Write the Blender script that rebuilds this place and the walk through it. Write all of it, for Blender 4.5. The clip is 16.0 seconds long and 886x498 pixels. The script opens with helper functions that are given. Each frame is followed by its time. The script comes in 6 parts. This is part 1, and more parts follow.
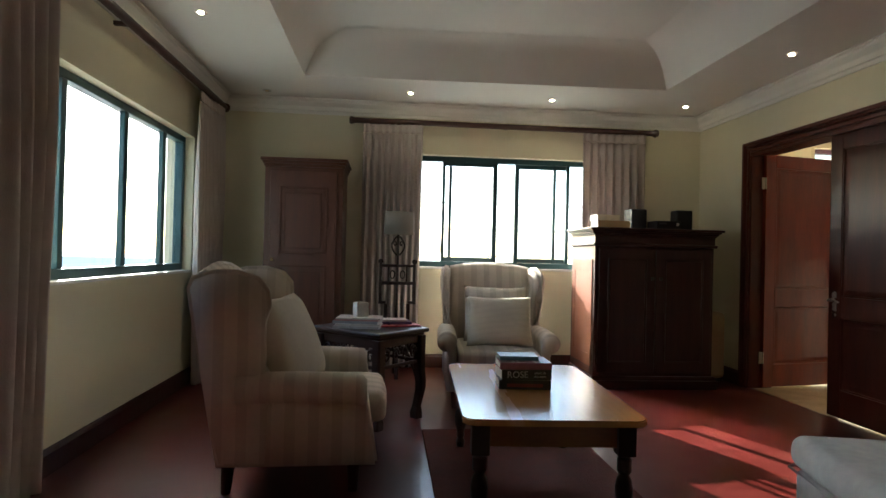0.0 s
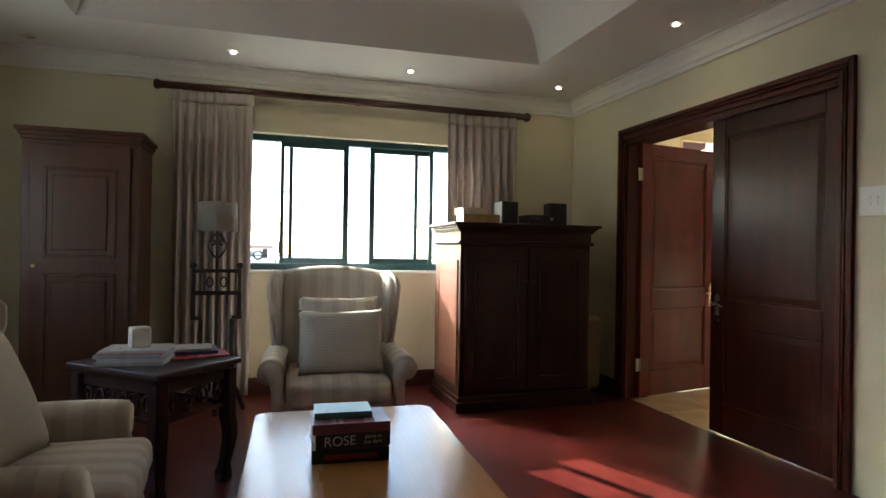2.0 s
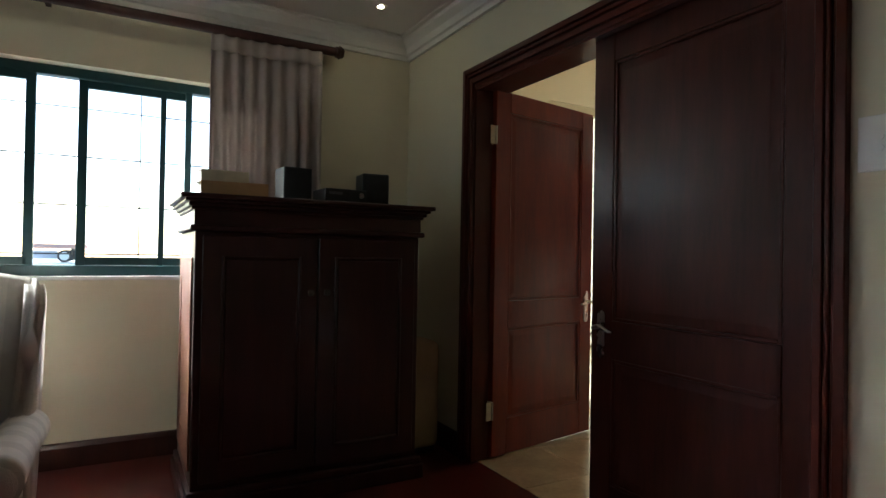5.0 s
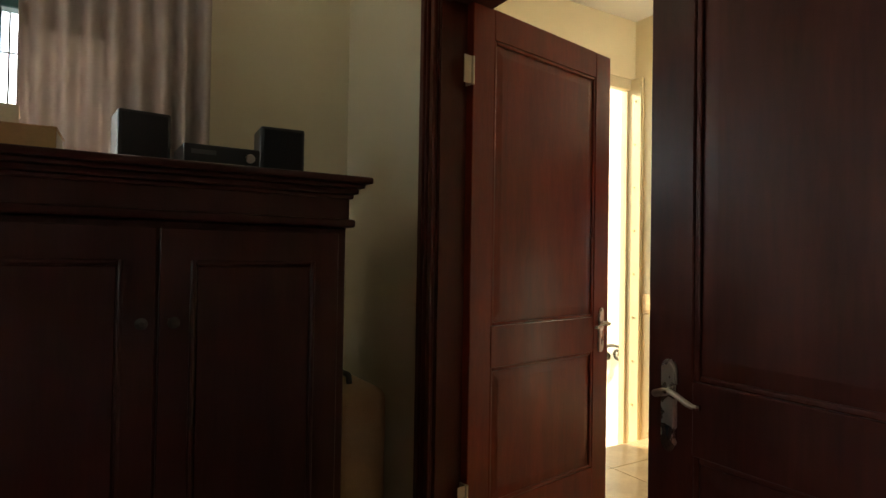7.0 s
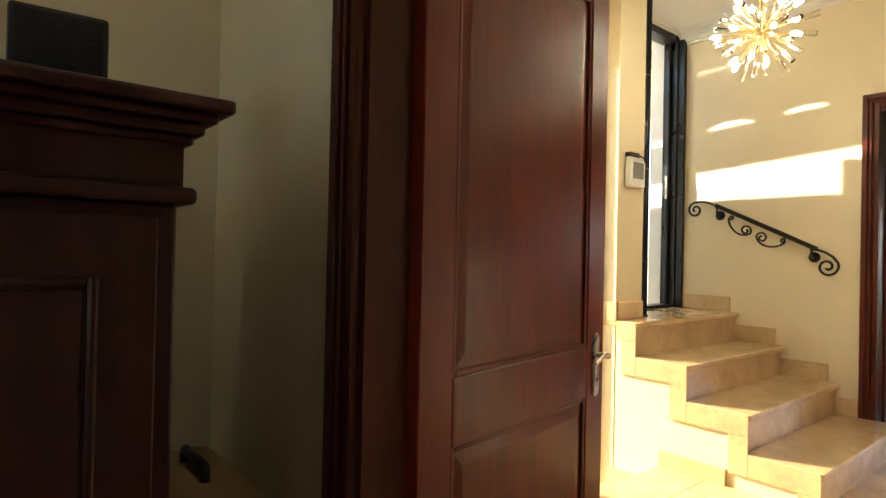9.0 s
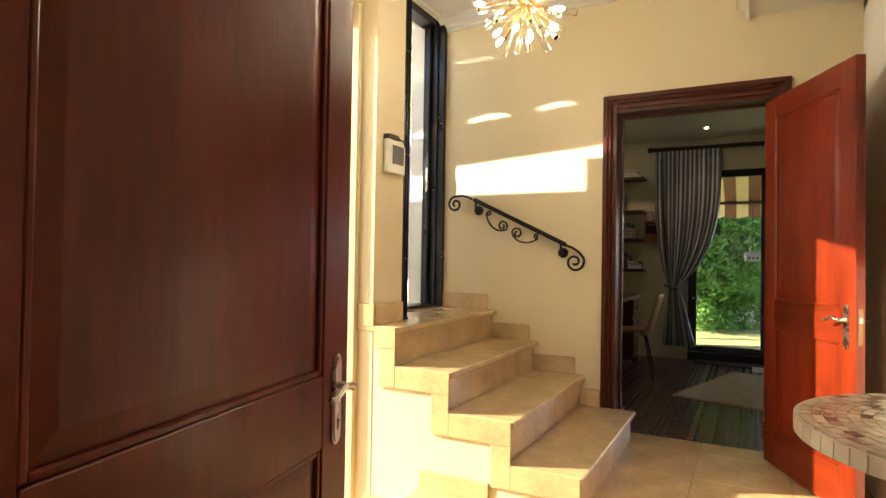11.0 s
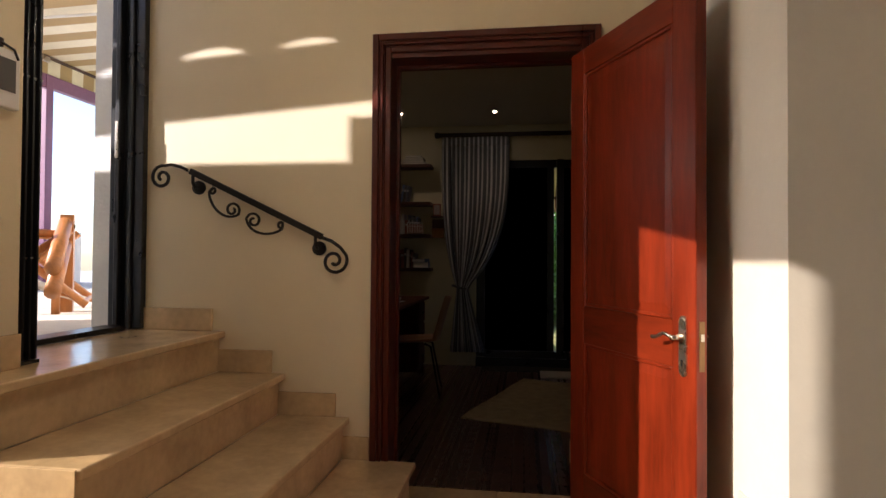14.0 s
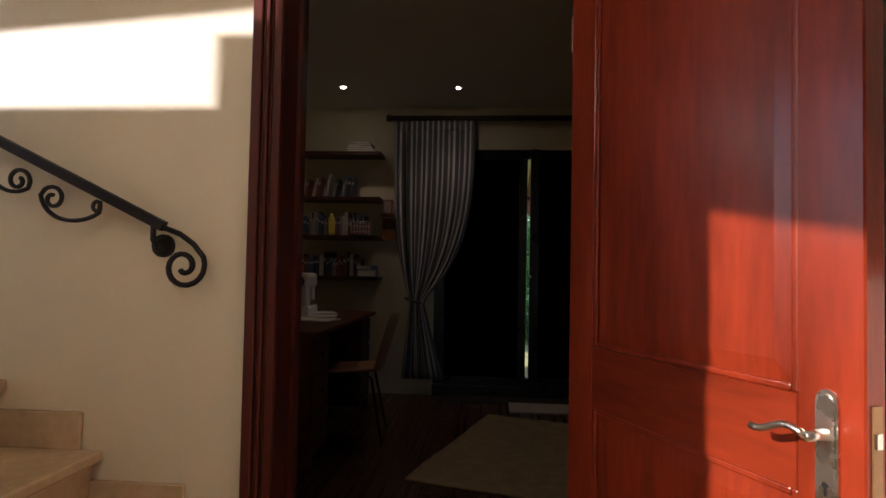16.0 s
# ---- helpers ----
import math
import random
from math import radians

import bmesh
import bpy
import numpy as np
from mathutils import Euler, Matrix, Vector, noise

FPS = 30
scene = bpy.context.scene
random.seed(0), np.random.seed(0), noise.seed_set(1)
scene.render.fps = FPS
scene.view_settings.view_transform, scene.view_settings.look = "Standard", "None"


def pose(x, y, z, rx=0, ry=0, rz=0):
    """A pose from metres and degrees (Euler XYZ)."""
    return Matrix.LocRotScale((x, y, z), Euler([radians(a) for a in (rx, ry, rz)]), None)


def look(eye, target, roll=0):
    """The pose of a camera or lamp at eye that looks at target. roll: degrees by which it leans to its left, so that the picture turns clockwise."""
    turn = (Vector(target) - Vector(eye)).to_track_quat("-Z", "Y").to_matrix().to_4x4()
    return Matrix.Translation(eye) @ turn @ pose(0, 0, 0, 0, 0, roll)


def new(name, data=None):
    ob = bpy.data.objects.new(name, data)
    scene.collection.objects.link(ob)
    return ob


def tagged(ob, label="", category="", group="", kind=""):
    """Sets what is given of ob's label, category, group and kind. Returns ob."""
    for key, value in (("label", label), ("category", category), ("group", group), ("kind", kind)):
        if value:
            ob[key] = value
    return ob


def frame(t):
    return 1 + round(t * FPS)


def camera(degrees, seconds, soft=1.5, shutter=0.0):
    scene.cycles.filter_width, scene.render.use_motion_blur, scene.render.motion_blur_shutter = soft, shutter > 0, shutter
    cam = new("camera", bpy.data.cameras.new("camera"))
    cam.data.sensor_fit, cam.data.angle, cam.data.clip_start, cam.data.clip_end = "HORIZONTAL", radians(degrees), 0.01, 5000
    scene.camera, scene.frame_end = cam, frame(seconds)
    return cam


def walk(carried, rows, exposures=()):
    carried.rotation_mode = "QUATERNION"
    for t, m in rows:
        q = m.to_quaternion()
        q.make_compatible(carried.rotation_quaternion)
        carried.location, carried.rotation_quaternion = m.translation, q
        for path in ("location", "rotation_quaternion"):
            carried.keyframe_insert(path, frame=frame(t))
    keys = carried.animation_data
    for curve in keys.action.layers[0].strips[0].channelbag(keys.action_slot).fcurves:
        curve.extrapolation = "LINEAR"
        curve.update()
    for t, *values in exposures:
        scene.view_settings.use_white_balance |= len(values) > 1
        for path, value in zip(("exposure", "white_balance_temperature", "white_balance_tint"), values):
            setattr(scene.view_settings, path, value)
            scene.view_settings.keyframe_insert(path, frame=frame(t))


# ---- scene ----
cam = camera(74.4, 16.0)
EXPOSURES = [(0.0, 2.6, 5650, 1), (1.0, 2.5, 5600, 1), (1.5, 2.48, 5600, 1), (2.5, 2.6, 5600, 1), (3.5, 2.36, 5550, 1), (4.0, 2.12, 5400, 1), (5.0, 1.88, 5150, 1), (7.5, 2.78, 6100, 3), (8.2, 2.97, 6000, 2), (10.5, 3.0, 6200, 6), (11.5, 2.74, 6200, 9),
             (12.5, 2.48, 6200, 13), (13.5, 1.93, 6050, 18), (14.5, 1.66, 5700, 22), (16.0, 1.98, 5450, 22)]
PATH = [
    (0, (-0.118, -0.199, 1.107), (0.069, 1.792, 1.126), 1.4),
    (0.5, (0.002, 0.033, 1.166), (0.259, 2.016, 1.169), 1.2),
    (1, (0.094, 0.223, 1.163), (0.421, 2.196, 1.163), 1.2),
    (1.5, (0.171, 0.431, 1.181), (0.625, 2.379, 1.179), 1.1),
    (2, (0.257, 0.642, 1.167), (0.854, 2.551, 1.171), 0.9),
    (2.5, (0.438, 0.856, 1.158), (1.11, 2.739, 1.169), 0.9),
    (3, (0.593, 1.095, 1.176), (1.342, 2.949, 1.183), 0.9),
    (3.5, (0.764, 1.302, 1.184), (1.605, 3.116, 1.188), 0.9),
    (4, (0.978, 1.518, 1.168), (1.881, 3.303, 1.178), 0.8),
    (4.5, (1.173, 1.744, 1.145), (2.105, 3.513, 1.161), 1.2),
    (5, (1.358, 1.946, 1.13), (2.326, 3.696, 1.15), 1.0),
    (5.2, (1.46, 2.033, 1.112), (2.438, 3.778, 1.143), 1.4),
    (7.5, (2.11, 3.134, 1.137), (3.166, 4.833, 1.163), 0.7),
    (8.2, (2.257, 3.426, 1.15), (3.377, 5.083, 1.174), 0.8),
    (10.3, (2.732, 3.922, 1.145), (4.349, 5.099, 1.168), 1.2),
    (10.5, (2.775, 3.939, 1.141), (4.442, 5.044, 1.168), 1.0),
    (11, (2.946, 3.979, 1.128), (4.716, 4.91, 1.162), 0.9),
    (11.5, (3.071, 3.983, 1.126), (4.908, 4.773, 1.164), 0.8),
    (12, (3.232, 4.047, 1.131), (5.136, 4.658, 1.174), 0.7),
    (12.5, (3.382, 4.073, 1.112), (5.333, 4.511, 1.161), 0.6),
    (13, (3.619, 4.061, 1.127), (5.584, 4.427, 1.172), 0.4),
    (13.5, (3.848, 4.07, 1.106), (5.82, 4.401, 1.154), 0.5),
    (14, (4.089, 4.114, 1.131), (6.07, 4.389, 1.168), 0.4),
    (14.5, (4.353, 4.107, 1.101), (6.338, 4.344, 1.158), 0.3),
    (15, (4.627, 4.092, 1.131), (6.614, 4.311, 1.188), 0.7),
    (15.5, (4.902, 4.091, 1.133), (6.887, 4.323, 1.194), 0.7),
    (16, (5.13, 4.129, 1.132), (7.122, 4.288, 1.197), 1.1),
]
walk(cam, [(t, look(eye, target, roll)) for t, eye, target, roll in PATH], EXPOSURES)
WORLD_STRENGTH, SUN_POWER = 0.12, 4.0
SUN_WAY = Vector((0.42, -1.0, -0.505)).normalized()

world = bpy.data.worlds.new("sky")
scene.world = world
world.use_nodes = True
sky = world.node_tree.nodes.new("ShaderNodeTexSky")
sky.sky_type = "NISHITA"
sky.sun_disc = False
sky.sun_elevation = math.asin(-SUN_WAY.z)
sky.sun_rotation = math.atan2(-SUN_WAY.x, -SUN_WAY.y)
world.node_tree.links.new(sky.outputs[0], world.node_tree.nodes["Background"].inputs[0])
world.node_tree.nodes["Background"].inputs[1].default_value = WORLD_STRENGTH
sun = new("sun", bpy.data.lights.new("sun", "SUN"))
sun.data.energy, sun.data.angle, sun.data.color = SUN_POWER, radians(0.55), (1.0, 0.91, 0.78)
sun.matrix_basis = look((0, 0, 12), Vector((0, 0, 12)) + SUN_WAY)


# ---- materials ----
def material(name, color, rough=0.6, metal=0.0, vary=0.12, scale=6.0, bump=0.0, bump_scale=60.0, streak=(1, 1, 1), coat=0.0, spec=0.5, island=0.0, piece=0.0, rough_vary=0.1):
    m = bpy.data.materials.new(name)
    m.use_nodes = True
    n, l = m.node_tree.nodes, m.node_tree.links
    b = n["Principled BSDF"]
    b.inputs["Metallic"].default_value = metal
    b.inputs["Coat Weight"].default_value = coat
    b.inputs["Coat Roughness"].default_value = 0.12
    b.inputs["Specular IOR Level"].default_value = spec
    co = n.new("ShaderNodeTexCoord")
    mp = n.new("ShaderNodeMapping")
    mp.inputs["Scale"].default_value = streak
    l.new(co.outputs["Object"], mp.inputs[0])
    big, fine = n.new("ShaderNodeTexNoise"), n.new("ShaderNodeTexNoise")
    big.inputs["Scale"].default_value, big.inputs["Detail"].default_value = scale, 5
    fine.inputs["Scale"].default_value, fine.inputs["Detail"].default_value = scale * 7, 6
    add = n.new("ShaderNodeMath")
    add.operation = "MULTIPLY_ADD"
    l.new(mp.outputs[0], big.inputs["Vector"]), l.new(mp.outputs[0], fine.inputs["Vector"])
    l.new(fine.outputs["Fac"], add.inputs[0])
    add.inputs[1].default_value = 0.5
    l.new(big.outputs["Fac"], add.inputs[2])
    val = n.new("ShaderNodeMapRange")
    val.inputs["From Min"].default_value, val.inputs["From Max"].default_value = 0.45, 1.05
    val.inputs["To Min"].default_value, val.inputs["To Max"].default_value = 1 - vary, 1 + vary
    l.new(add.outputs[0], val.inputs[0])
    out = val.outputs[0]
    for source, amount in (("Geometry", island), ("ObjectInfo", piece)):
        if amount:
            g = n.new("ShaderNodeNewGeometry" if source == "Geometry" else "ShaderNodeObjectInfo")
            r = n.new("ShaderNodeMapRange")
            r.inputs["To Min"].default_value, r.inputs["To Max"].default_value = 1 - amount, 1 + amount
            l.new(g.outputs["Random Per Island" if source == "Geometry" else "Random"], r.inputs[0])
            x = n.new("ShaderNodeMath")
            x.operation = "MULTIPLY"
            l.new(out, x.inputs[0]), l.new(r.outputs[0], x.inputs[1])
            out = x.outputs[0]
    mul = n.new("ShaderNodeVectorMath")
    mul.operation = "SCALE"
    mul.inputs[0].default_value = color
    l.new(out, mul.inputs["Scale"])
    l.new(mul.outputs[0], b.inputs["Base Color"])
    rr = n.new("ShaderNodeMapRange")
    rr.inputs["To Min"].default_value, rr.inputs["To Max"].default_value = max(0.03, rough - rough_vary), min(1, rough + rough_vary)
    l.new(big.outputs["Fac"], rr.inputs[0])
    l.new(rr.outputs[0], b.inputs["Roughness"])
    if bump:
        t = n.new("ShaderNodeTexNoise")
        t.inputs["Scale"].default_value, t.inputs["Detail"].default_value = bump_scale, 4
        l.new(mp.outputs[0], t.inputs["Vector"])
        bp = n.new("ShaderNodeBump")
        bp.inputs["Strength"].default_value, bp.inputs["Distance"].default_value = bump, 0.01
        l.new(t.outputs["Fac"], bp.inputs["Height"])
        l.new(bp.outputs[0], b.inputs["Normal"])
    return m


def striped(name, color_a, color_b, width, share, axis=0, rough=0.9, bump=0.25, soft=0.02, space="Object"):
    """Cloth with stripes of the given pitch along one axis of the object."""
    m = material(name, color_a, rough, bump=bump, bump_scale=240, vary=0.08)
    n, l = m.node_tree.nodes, m.node_tree.links
    b = n["Principled BSDF"]
    co = n.new("ShaderNodeTexCoord")
    sep = n.new("ShaderNodeSeparateXYZ")
    l.new(co.outputs[space], sep.inputs[0])
    div = n.new("ShaderNodeMath")
    div.operation = "DIVIDE"
    div.inputs[1].default_value = width
    l.new(sep.outputs[axis], div.inputs[0])
    fr = n.new("ShaderNodeMath")
    fr.operation = "FRACT"
    l.new(div.outputs[0], fr.inputs[0])
    ramp = n.new("ShaderNodeValToRGB")
    e = ramp.color_ramp.elements
    e[0].position, e[0].color = share - soft, (*color_a, 1)
    e[1].position, e[1].color = share + soft, (*color_b, 1)
    l.new(fr.outputs[0], ramp.inputs[0])
    old = b.inputs["Base Color"].links[0].from_node
    l.new(ramp.outputs[0], old.inputs[0])
    return m


def glow(name, color, power):
    m = bpy.data.materials.new(name)
    m.use_nodes = True
    b = m.node_tree.nodes["Principled BSDF"]
    b.inputs["Base Color"].default_value = (*color, 1)
    b.inputs["Emission Color"].default_value = (*color, 1)
    b.inputs["Emission Strength"].default_value = power
    return m


def glass_material(name, tint=(1, 1, 1), rough=0.0, ior=1.45):
    m = bpy.data.materials.new(name)
    m.use_nodes = True
    b = m.node_tree.nodes["Principled BSDF"]
    b.inputs["Base Color"].default_value = (*tint, 1)
    b.inputs["Transmission Weight"].default_value = 1.0
    b.inputs["Roughness"].default_value = rough
    b.inputs["IOR"].default_value = ior
    return m


cream = material("cream_wall_paint", (0.73, 0.63, 0.43), 0.55, vary=0.03, scale=1.5, bump=0.05, bump_scale=120)
lounge_paint = material("cream_lounge_paint", (0.63, 0.575, 0.405), 0.6, vary=0.03, scale=1.5, bump=0.05, bump_scale=120)
ceiling_white = material("ceiling_paint", (0.74, 0.72, 0.66), 0.7, vary=0.02, scale=1.2, bump=0.03)
white_paint = material("white_paint", (0.78, 0.77, 0.74), 0.6, vary=0.03, bump=0.06, bump_scale=90)
outside_white = material("white_exterior_render", (0.8, 0.78, 0.72), 0.85, vary=0.05, bump=0.3, bump_scale=50)
red_floor = material("red_polished_floor", (0.095, 0.0115, 0.0085), 0.34, vary=0.14, scale=2.5, bump=0.03, bump_scale=30, coat=0.2, rough_vary=0.1)
dark_floor = material("dark_wood_floor", (0.058, 0.021, 0.012), 0.28, vary=0.3, scale=3, streak=(0.6, 9, 1), bump=0.05, coat=0.12, piece=0.2)
mahogany = material("mahogany_door_wood", (0.175, 0.0205, 0.0046), 0.33, vary=0.5, scale=2.2, streak=(3.6, 3.6, 0.55), bump=0.05, bump_scale=40, coat=0.10, spec=0.28)
# Twin lounge leaves share one wood; the room's dimness is put into these darker colours.
shaded_mahogany = material("shaded_mahogany_wood", (0.058, 0.0115, 0.006), 0.36, vary=0.4, scale=2.4, streak=(4.5, 4.5, 0.5), bump=0.05, bump_scale=40, coat=0.05, spec=0.25)
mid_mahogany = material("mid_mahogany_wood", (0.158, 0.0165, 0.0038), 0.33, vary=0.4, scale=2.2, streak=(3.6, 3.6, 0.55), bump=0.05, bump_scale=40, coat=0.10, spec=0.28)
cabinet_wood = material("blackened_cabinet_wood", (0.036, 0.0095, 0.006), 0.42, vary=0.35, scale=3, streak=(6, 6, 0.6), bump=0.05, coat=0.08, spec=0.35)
desk_wood = material("brown_desk_wood", (0.09, 0.032, 0.016), 0.7, vary=0.35, scale=3, streak=(0.6, 6, 6), bump=0.05, spec=0.12)
dark_wood = material("dark_stained_wood", (0.045, 0.012, 0.0065), 0.45, vary=0.3, scale=3, streak=(6, 6, 0.6), bump=0.05, coat=0.15)
black_wood = material("almost_black_wood", (0.02, 0.010, 0.007), 0.4, vary=0.3, scale=5, bump=0.05, coat=0.2)
pine = material("honey_pine", (0.52, 0.26, 0.085), 0.25, vary=0.12, scale=1.8, streak=(5, 0.5, 5), bump=0.03, coat=0.4)
travertine = material("polished_travertine", (0.58, 0.425, 0.24), 0.20, vary=0.22, scale=5, bump=0.03, bump_scale=25, coat=0.2, piece=0.06)
frame_black = material("black_aluminium", (0.012, 0.013, 0.015), 0.3, vary=0.1, metal=0.2)
# Dark green frames, with the window's teal glare put into the colour.
frame_green = material("glare_lifted_green_aluminium", (0.022, 0.062, 0.068), 0.35, vary=0.15, metal=0.1)
iron = material("black_wrought_iron", (0.022, 0.019, 0.017), 0.5, vary=0.2, metal=0.6, bump=0.2, bump_scale=90)
steel = material("satin_steel", (0.62, 0.58, 0.52), 0.28, metal=1.0, vary=0.08, scale=20)
brass = material("worn_brass", (0.62, 0.46, 0.22), 0.3, metal=1.0, vary=0.15)
plastic_white = material("white_plastic", (0.75, 0.74, 0.70), 0.4, vary=0.03)
plastic_black = material("black_plastic", (0.012, 0.012, 0.013), 0.35, vary=0.15)
screen_grey = material("grey_screen", (0.12, 0.12, 0.12), 0.2, vary=0.05)
linen = striped("striped_linen", (0.66, 0.58, 0.49), (0.565, 0.49, 0.41), 0.105, 0.55)
linen_side = striped("striped_side_linen", (0.66, 0.58, 0.49), (0.575, 0.50, 0.42), 0.105, 0.55, axis=1)
knit = material("cream_knit", (0.52, 0.46, 0.36), 0.95, vary=0.12, scale=30, bump=0.7, bump_scale=130)
curtain_cloth = material("beige_curtain_cloth", (0.47, 0.41, 0.37), 0.9, vary=0.10, scale=3, streak=(1, 1, 0.3), bump=0.15, bump_scale=220)
cn = curtain_cloth.node_tree
through_light, cloth_mix = cn.nodes.new("ShaderNodeBsdfTranslucent"), cn.nodes.new("ShaderNodeMixShader")
through_light.inputs[0].default_value = (0.62, 0.54, 0.48, 1)
cloth_mix.inputs[0].default_value = 0.12
cn.links.new(cn.nodes["Principled BSDF"].outputs[0], cloth_mix.inputs[1]), cn.links.new(through_light.outputs[0], cloth_mix.inputs[2])
cn.links.new(cloth_mix.outputs[0], cn.nodes["Material Output"].inputs[0])
silver_cloth = striped("silver_curtain_cloth", (0.10, 0.105, 0.125), (0.62, 0.62, 0.64), 0.0665, 0.66, axis=0, rough=0.42, soft=0.06, space="UV")
velvet = material("grey_velvet", (0.33, 0.33, 0.35), 0.85, vary=0.2, scale=4, bump=0.2, bump_scale=180)
paper = material("paper", (0.68, 0.66, 0.60), 0.8, vary=0.1, scale=30)
jute = material("jute_rug_weave", (0.36, 0.27, 0.15), 0.95, vary=0.25, scale=14, bump=0.9, bump_scale=160)
red_rug = material("dark_red_rug", (0.09, 0.014, 0.012), 0.95, vary=0.3, scale=9, bump=0.6, bump_scale=150)
shade_cloth = material("lamp_shade_cloth", (0.27, 0.235, 0.19), 0.9, vary=0.06, bump=0.2, bump_scale=200)
# Entrance glass whose tint is added to weaken the sun falling into the hall.
dimming_glass = bpy.data.materials.new("sun_dimming_door_glass")
dimming_glass.use_nodes = True
tn = dimming_glass.node_tree
clear, shine, blend = tn.nodes.new("ShaderNodeBsdfTransparent"), tn.nodes.new("ShaderNodeBsdfGlossy"), tn.nodes.new("ShaderNodeMixShader")
clear.inputs[0].default_value = (0.76, 0.72, 0.63, 1)
shine.inputs["Roughness"].default_value = 0.02
blend.inputs[0].default_value = 0.06
tn.links.new(clear.outputs[0], blend.inputs[1]), tn.links.new(shine.outputs[0], blend.inputs[2])
tn.links.new(blend.outputs[0], tn.nodes["Material Output"].inputs[0])
window_glass = glass_material("window_glass")
clean_glass = glass_material("clean_thin_glass", ior=1.12)
lamp_glow = glow("lamp_glow", (1.0, 0.80, 0.50), 34)


# ---- mesh helpers ----
def box(bm, x0, y0, z0, x1, y1, z1, bevel=0.0, seg=2):
    r = bmesh.ops.create_cube(bm, size=1.0, matrix=Matrix.LocRotScale(((x0 + x1) / 2, (y0 + y1) / 2, (z0 + z1) / 2), None, (abs(x1 - x0), abs(y1 - y0), abs(z1 - z0))))
    if bevel:
        edges = {e for v in r["verts"] for e in v.link_edges}
        bmesh.ops.bevel(bm, geom=list(edges), offset=bevel, segments=seg, affect="EDGES", profile=0.5)
    return r["verts"]


def cyl(bm, base, top, r0, r1=None, sides=20):
    a, b = Vector(base), Vector(top)
    m = Matrix.Translation((a + b) / 2) @ (b - a).to_track_quat("Z", "Y").to_matrix().to_4x4()
    bmesh.ops.create_cone(bm, cap_ends=True, segments=sides, radius1=r0, radius2=r0 if r1 is None else r1, depth=(b - a).length, matrix=m)


def lathe(bm, profile, x=0.0, y=0.0, sides=20):
    """Turns (radius, height) pairs round an upright axis."""
    rings = []
    for r, z in profile:
        rings.append([bm.verts.new((x + r * math.cos(2 * math.pi * i / sides), y + r * math.sin(2 * math.pi * i / sides), z)) for i in range(sides)])
    for a, b in zip(rings, rings[1:]):
        for i in range(sides):
            bm.faces.new((a[i], a[(i + 1) % sides], b[(i + 1) % sides], b[i]))
    bm.faces.new(rings[0][::-1]), bm.faces.new(rings[-1])


def tube(bm, points, r, sides=8):
    pts = [Vector(p) for p in points]
    rings, up = [], None
    for i, p in enumerate(pts):
        d = (pts[min(i + 1, len(pts) - 1)] - pts[max(i - 1, 0)]).normalized()
        if up is None:
            up = d.orthogonal().normalized()
        up = (up - d * up.dot(d)).normalized()
        side = d.cross(up)
        rings.append([bm.verts.new(p + r * (math.cos(2 * math.pi * k / sides) * up + math.sin(2 * math.pi * k / sides) * side)) for k in range(sides)])
    for a, b in zip(rings, rings[1:]):
        for k in range(sides):
            bm.faces.new((a[k], a[(k + 1) % sides], b[(k + 1) % sides], b[k]))
    bm.faces.new(rings[0][::-1]), bm.faces.new(rings[-1])


def prism(bm, outline, axis, a, b):
    """Extrudes an outline of pairs along x, y or z from a to b."""
    def at(p, t):
        return {"x": (t, p[0], p[1]), "y": (p[0], t, p[1]), "z": (p[0], p[1], t)}[axis]
    lo = [bm.verts.new(at(p, a)) for p in outline]
    hi = [bm.verts.new(at(p, b)) for p in outline]
    n = len(outline)
    bm.faces.new(lo), bm.faces.new(hi[::-1])
    for i in range(n):
        bm.faces.new((lo[i], hi[i], hi[(i + 1) % n], lo[(i + 1) % n]))


def link(name, bm, mat, smooth=False):
    bmesh.ops.recalc_face_normals(bm, faces=bm.faces)
    me = bpy.data.meshes.new(name)
    bm.to_mesh(me)
    bm.free()
    for p in me.polygons:
        p.use_smooth = smooth
    me.materials.append(mat)
    return new(name, me)


def part(name, bm, mat, parent, label="", smooth=False):
    ob = link(name, bm, mat, smooth)
    ob.parent = parent
    if label:
        ob["label"] = label
    return ob


def thing(name, label, category, at=(0, 0, 0), turn=0.0, group=""):
    ob = new(name)
    ob.empty_display_size = 0.1
    ob.matrix_basis = pose(*at, 0, 0, turn)
    return tagged(ob, label, category, group)


def solid(name, label, category, bm, mat, smooth=False, group="", kind=""):
    return tagged(link(name, bm, mat, smooth), label, category, group, kind)


def structure(name, label, mat, *boxes):
    bm = bmesh.new()
    for b in boxes:
        box(bm, *b)
    return tagged(link(name, bm, mat), label, name.split("_")[0], kind="structure")


def one_box(*dims, bevel=0.0, seg=2):
    bm = bmesh.new()
    box(bm, *dims, bevel=bevel, seg=seg)
    return bm


# ---- large structure ----
CEIL, HALL_CEIL = 2.56, 2.92
structure("floor_lounge", "dark red polished floor of the lounge", red_floor, (-1.95, -2.4, -0.2, 3.10, 5.75, 0))
structure("wall_west", "cream painted lounge wall with a wide window", lounge_paint,
          (-1.95, -2.2, 0, -1.73, 2.62, CEIL), (-1.95, 2.62, 0, -1.73, 4.78, 0.91), (-1.95, 2.62, 2.02, -1.73, 4.78, CEIL), (-1.95, 4.78, 0, -1.73, 5.75, CEIL))
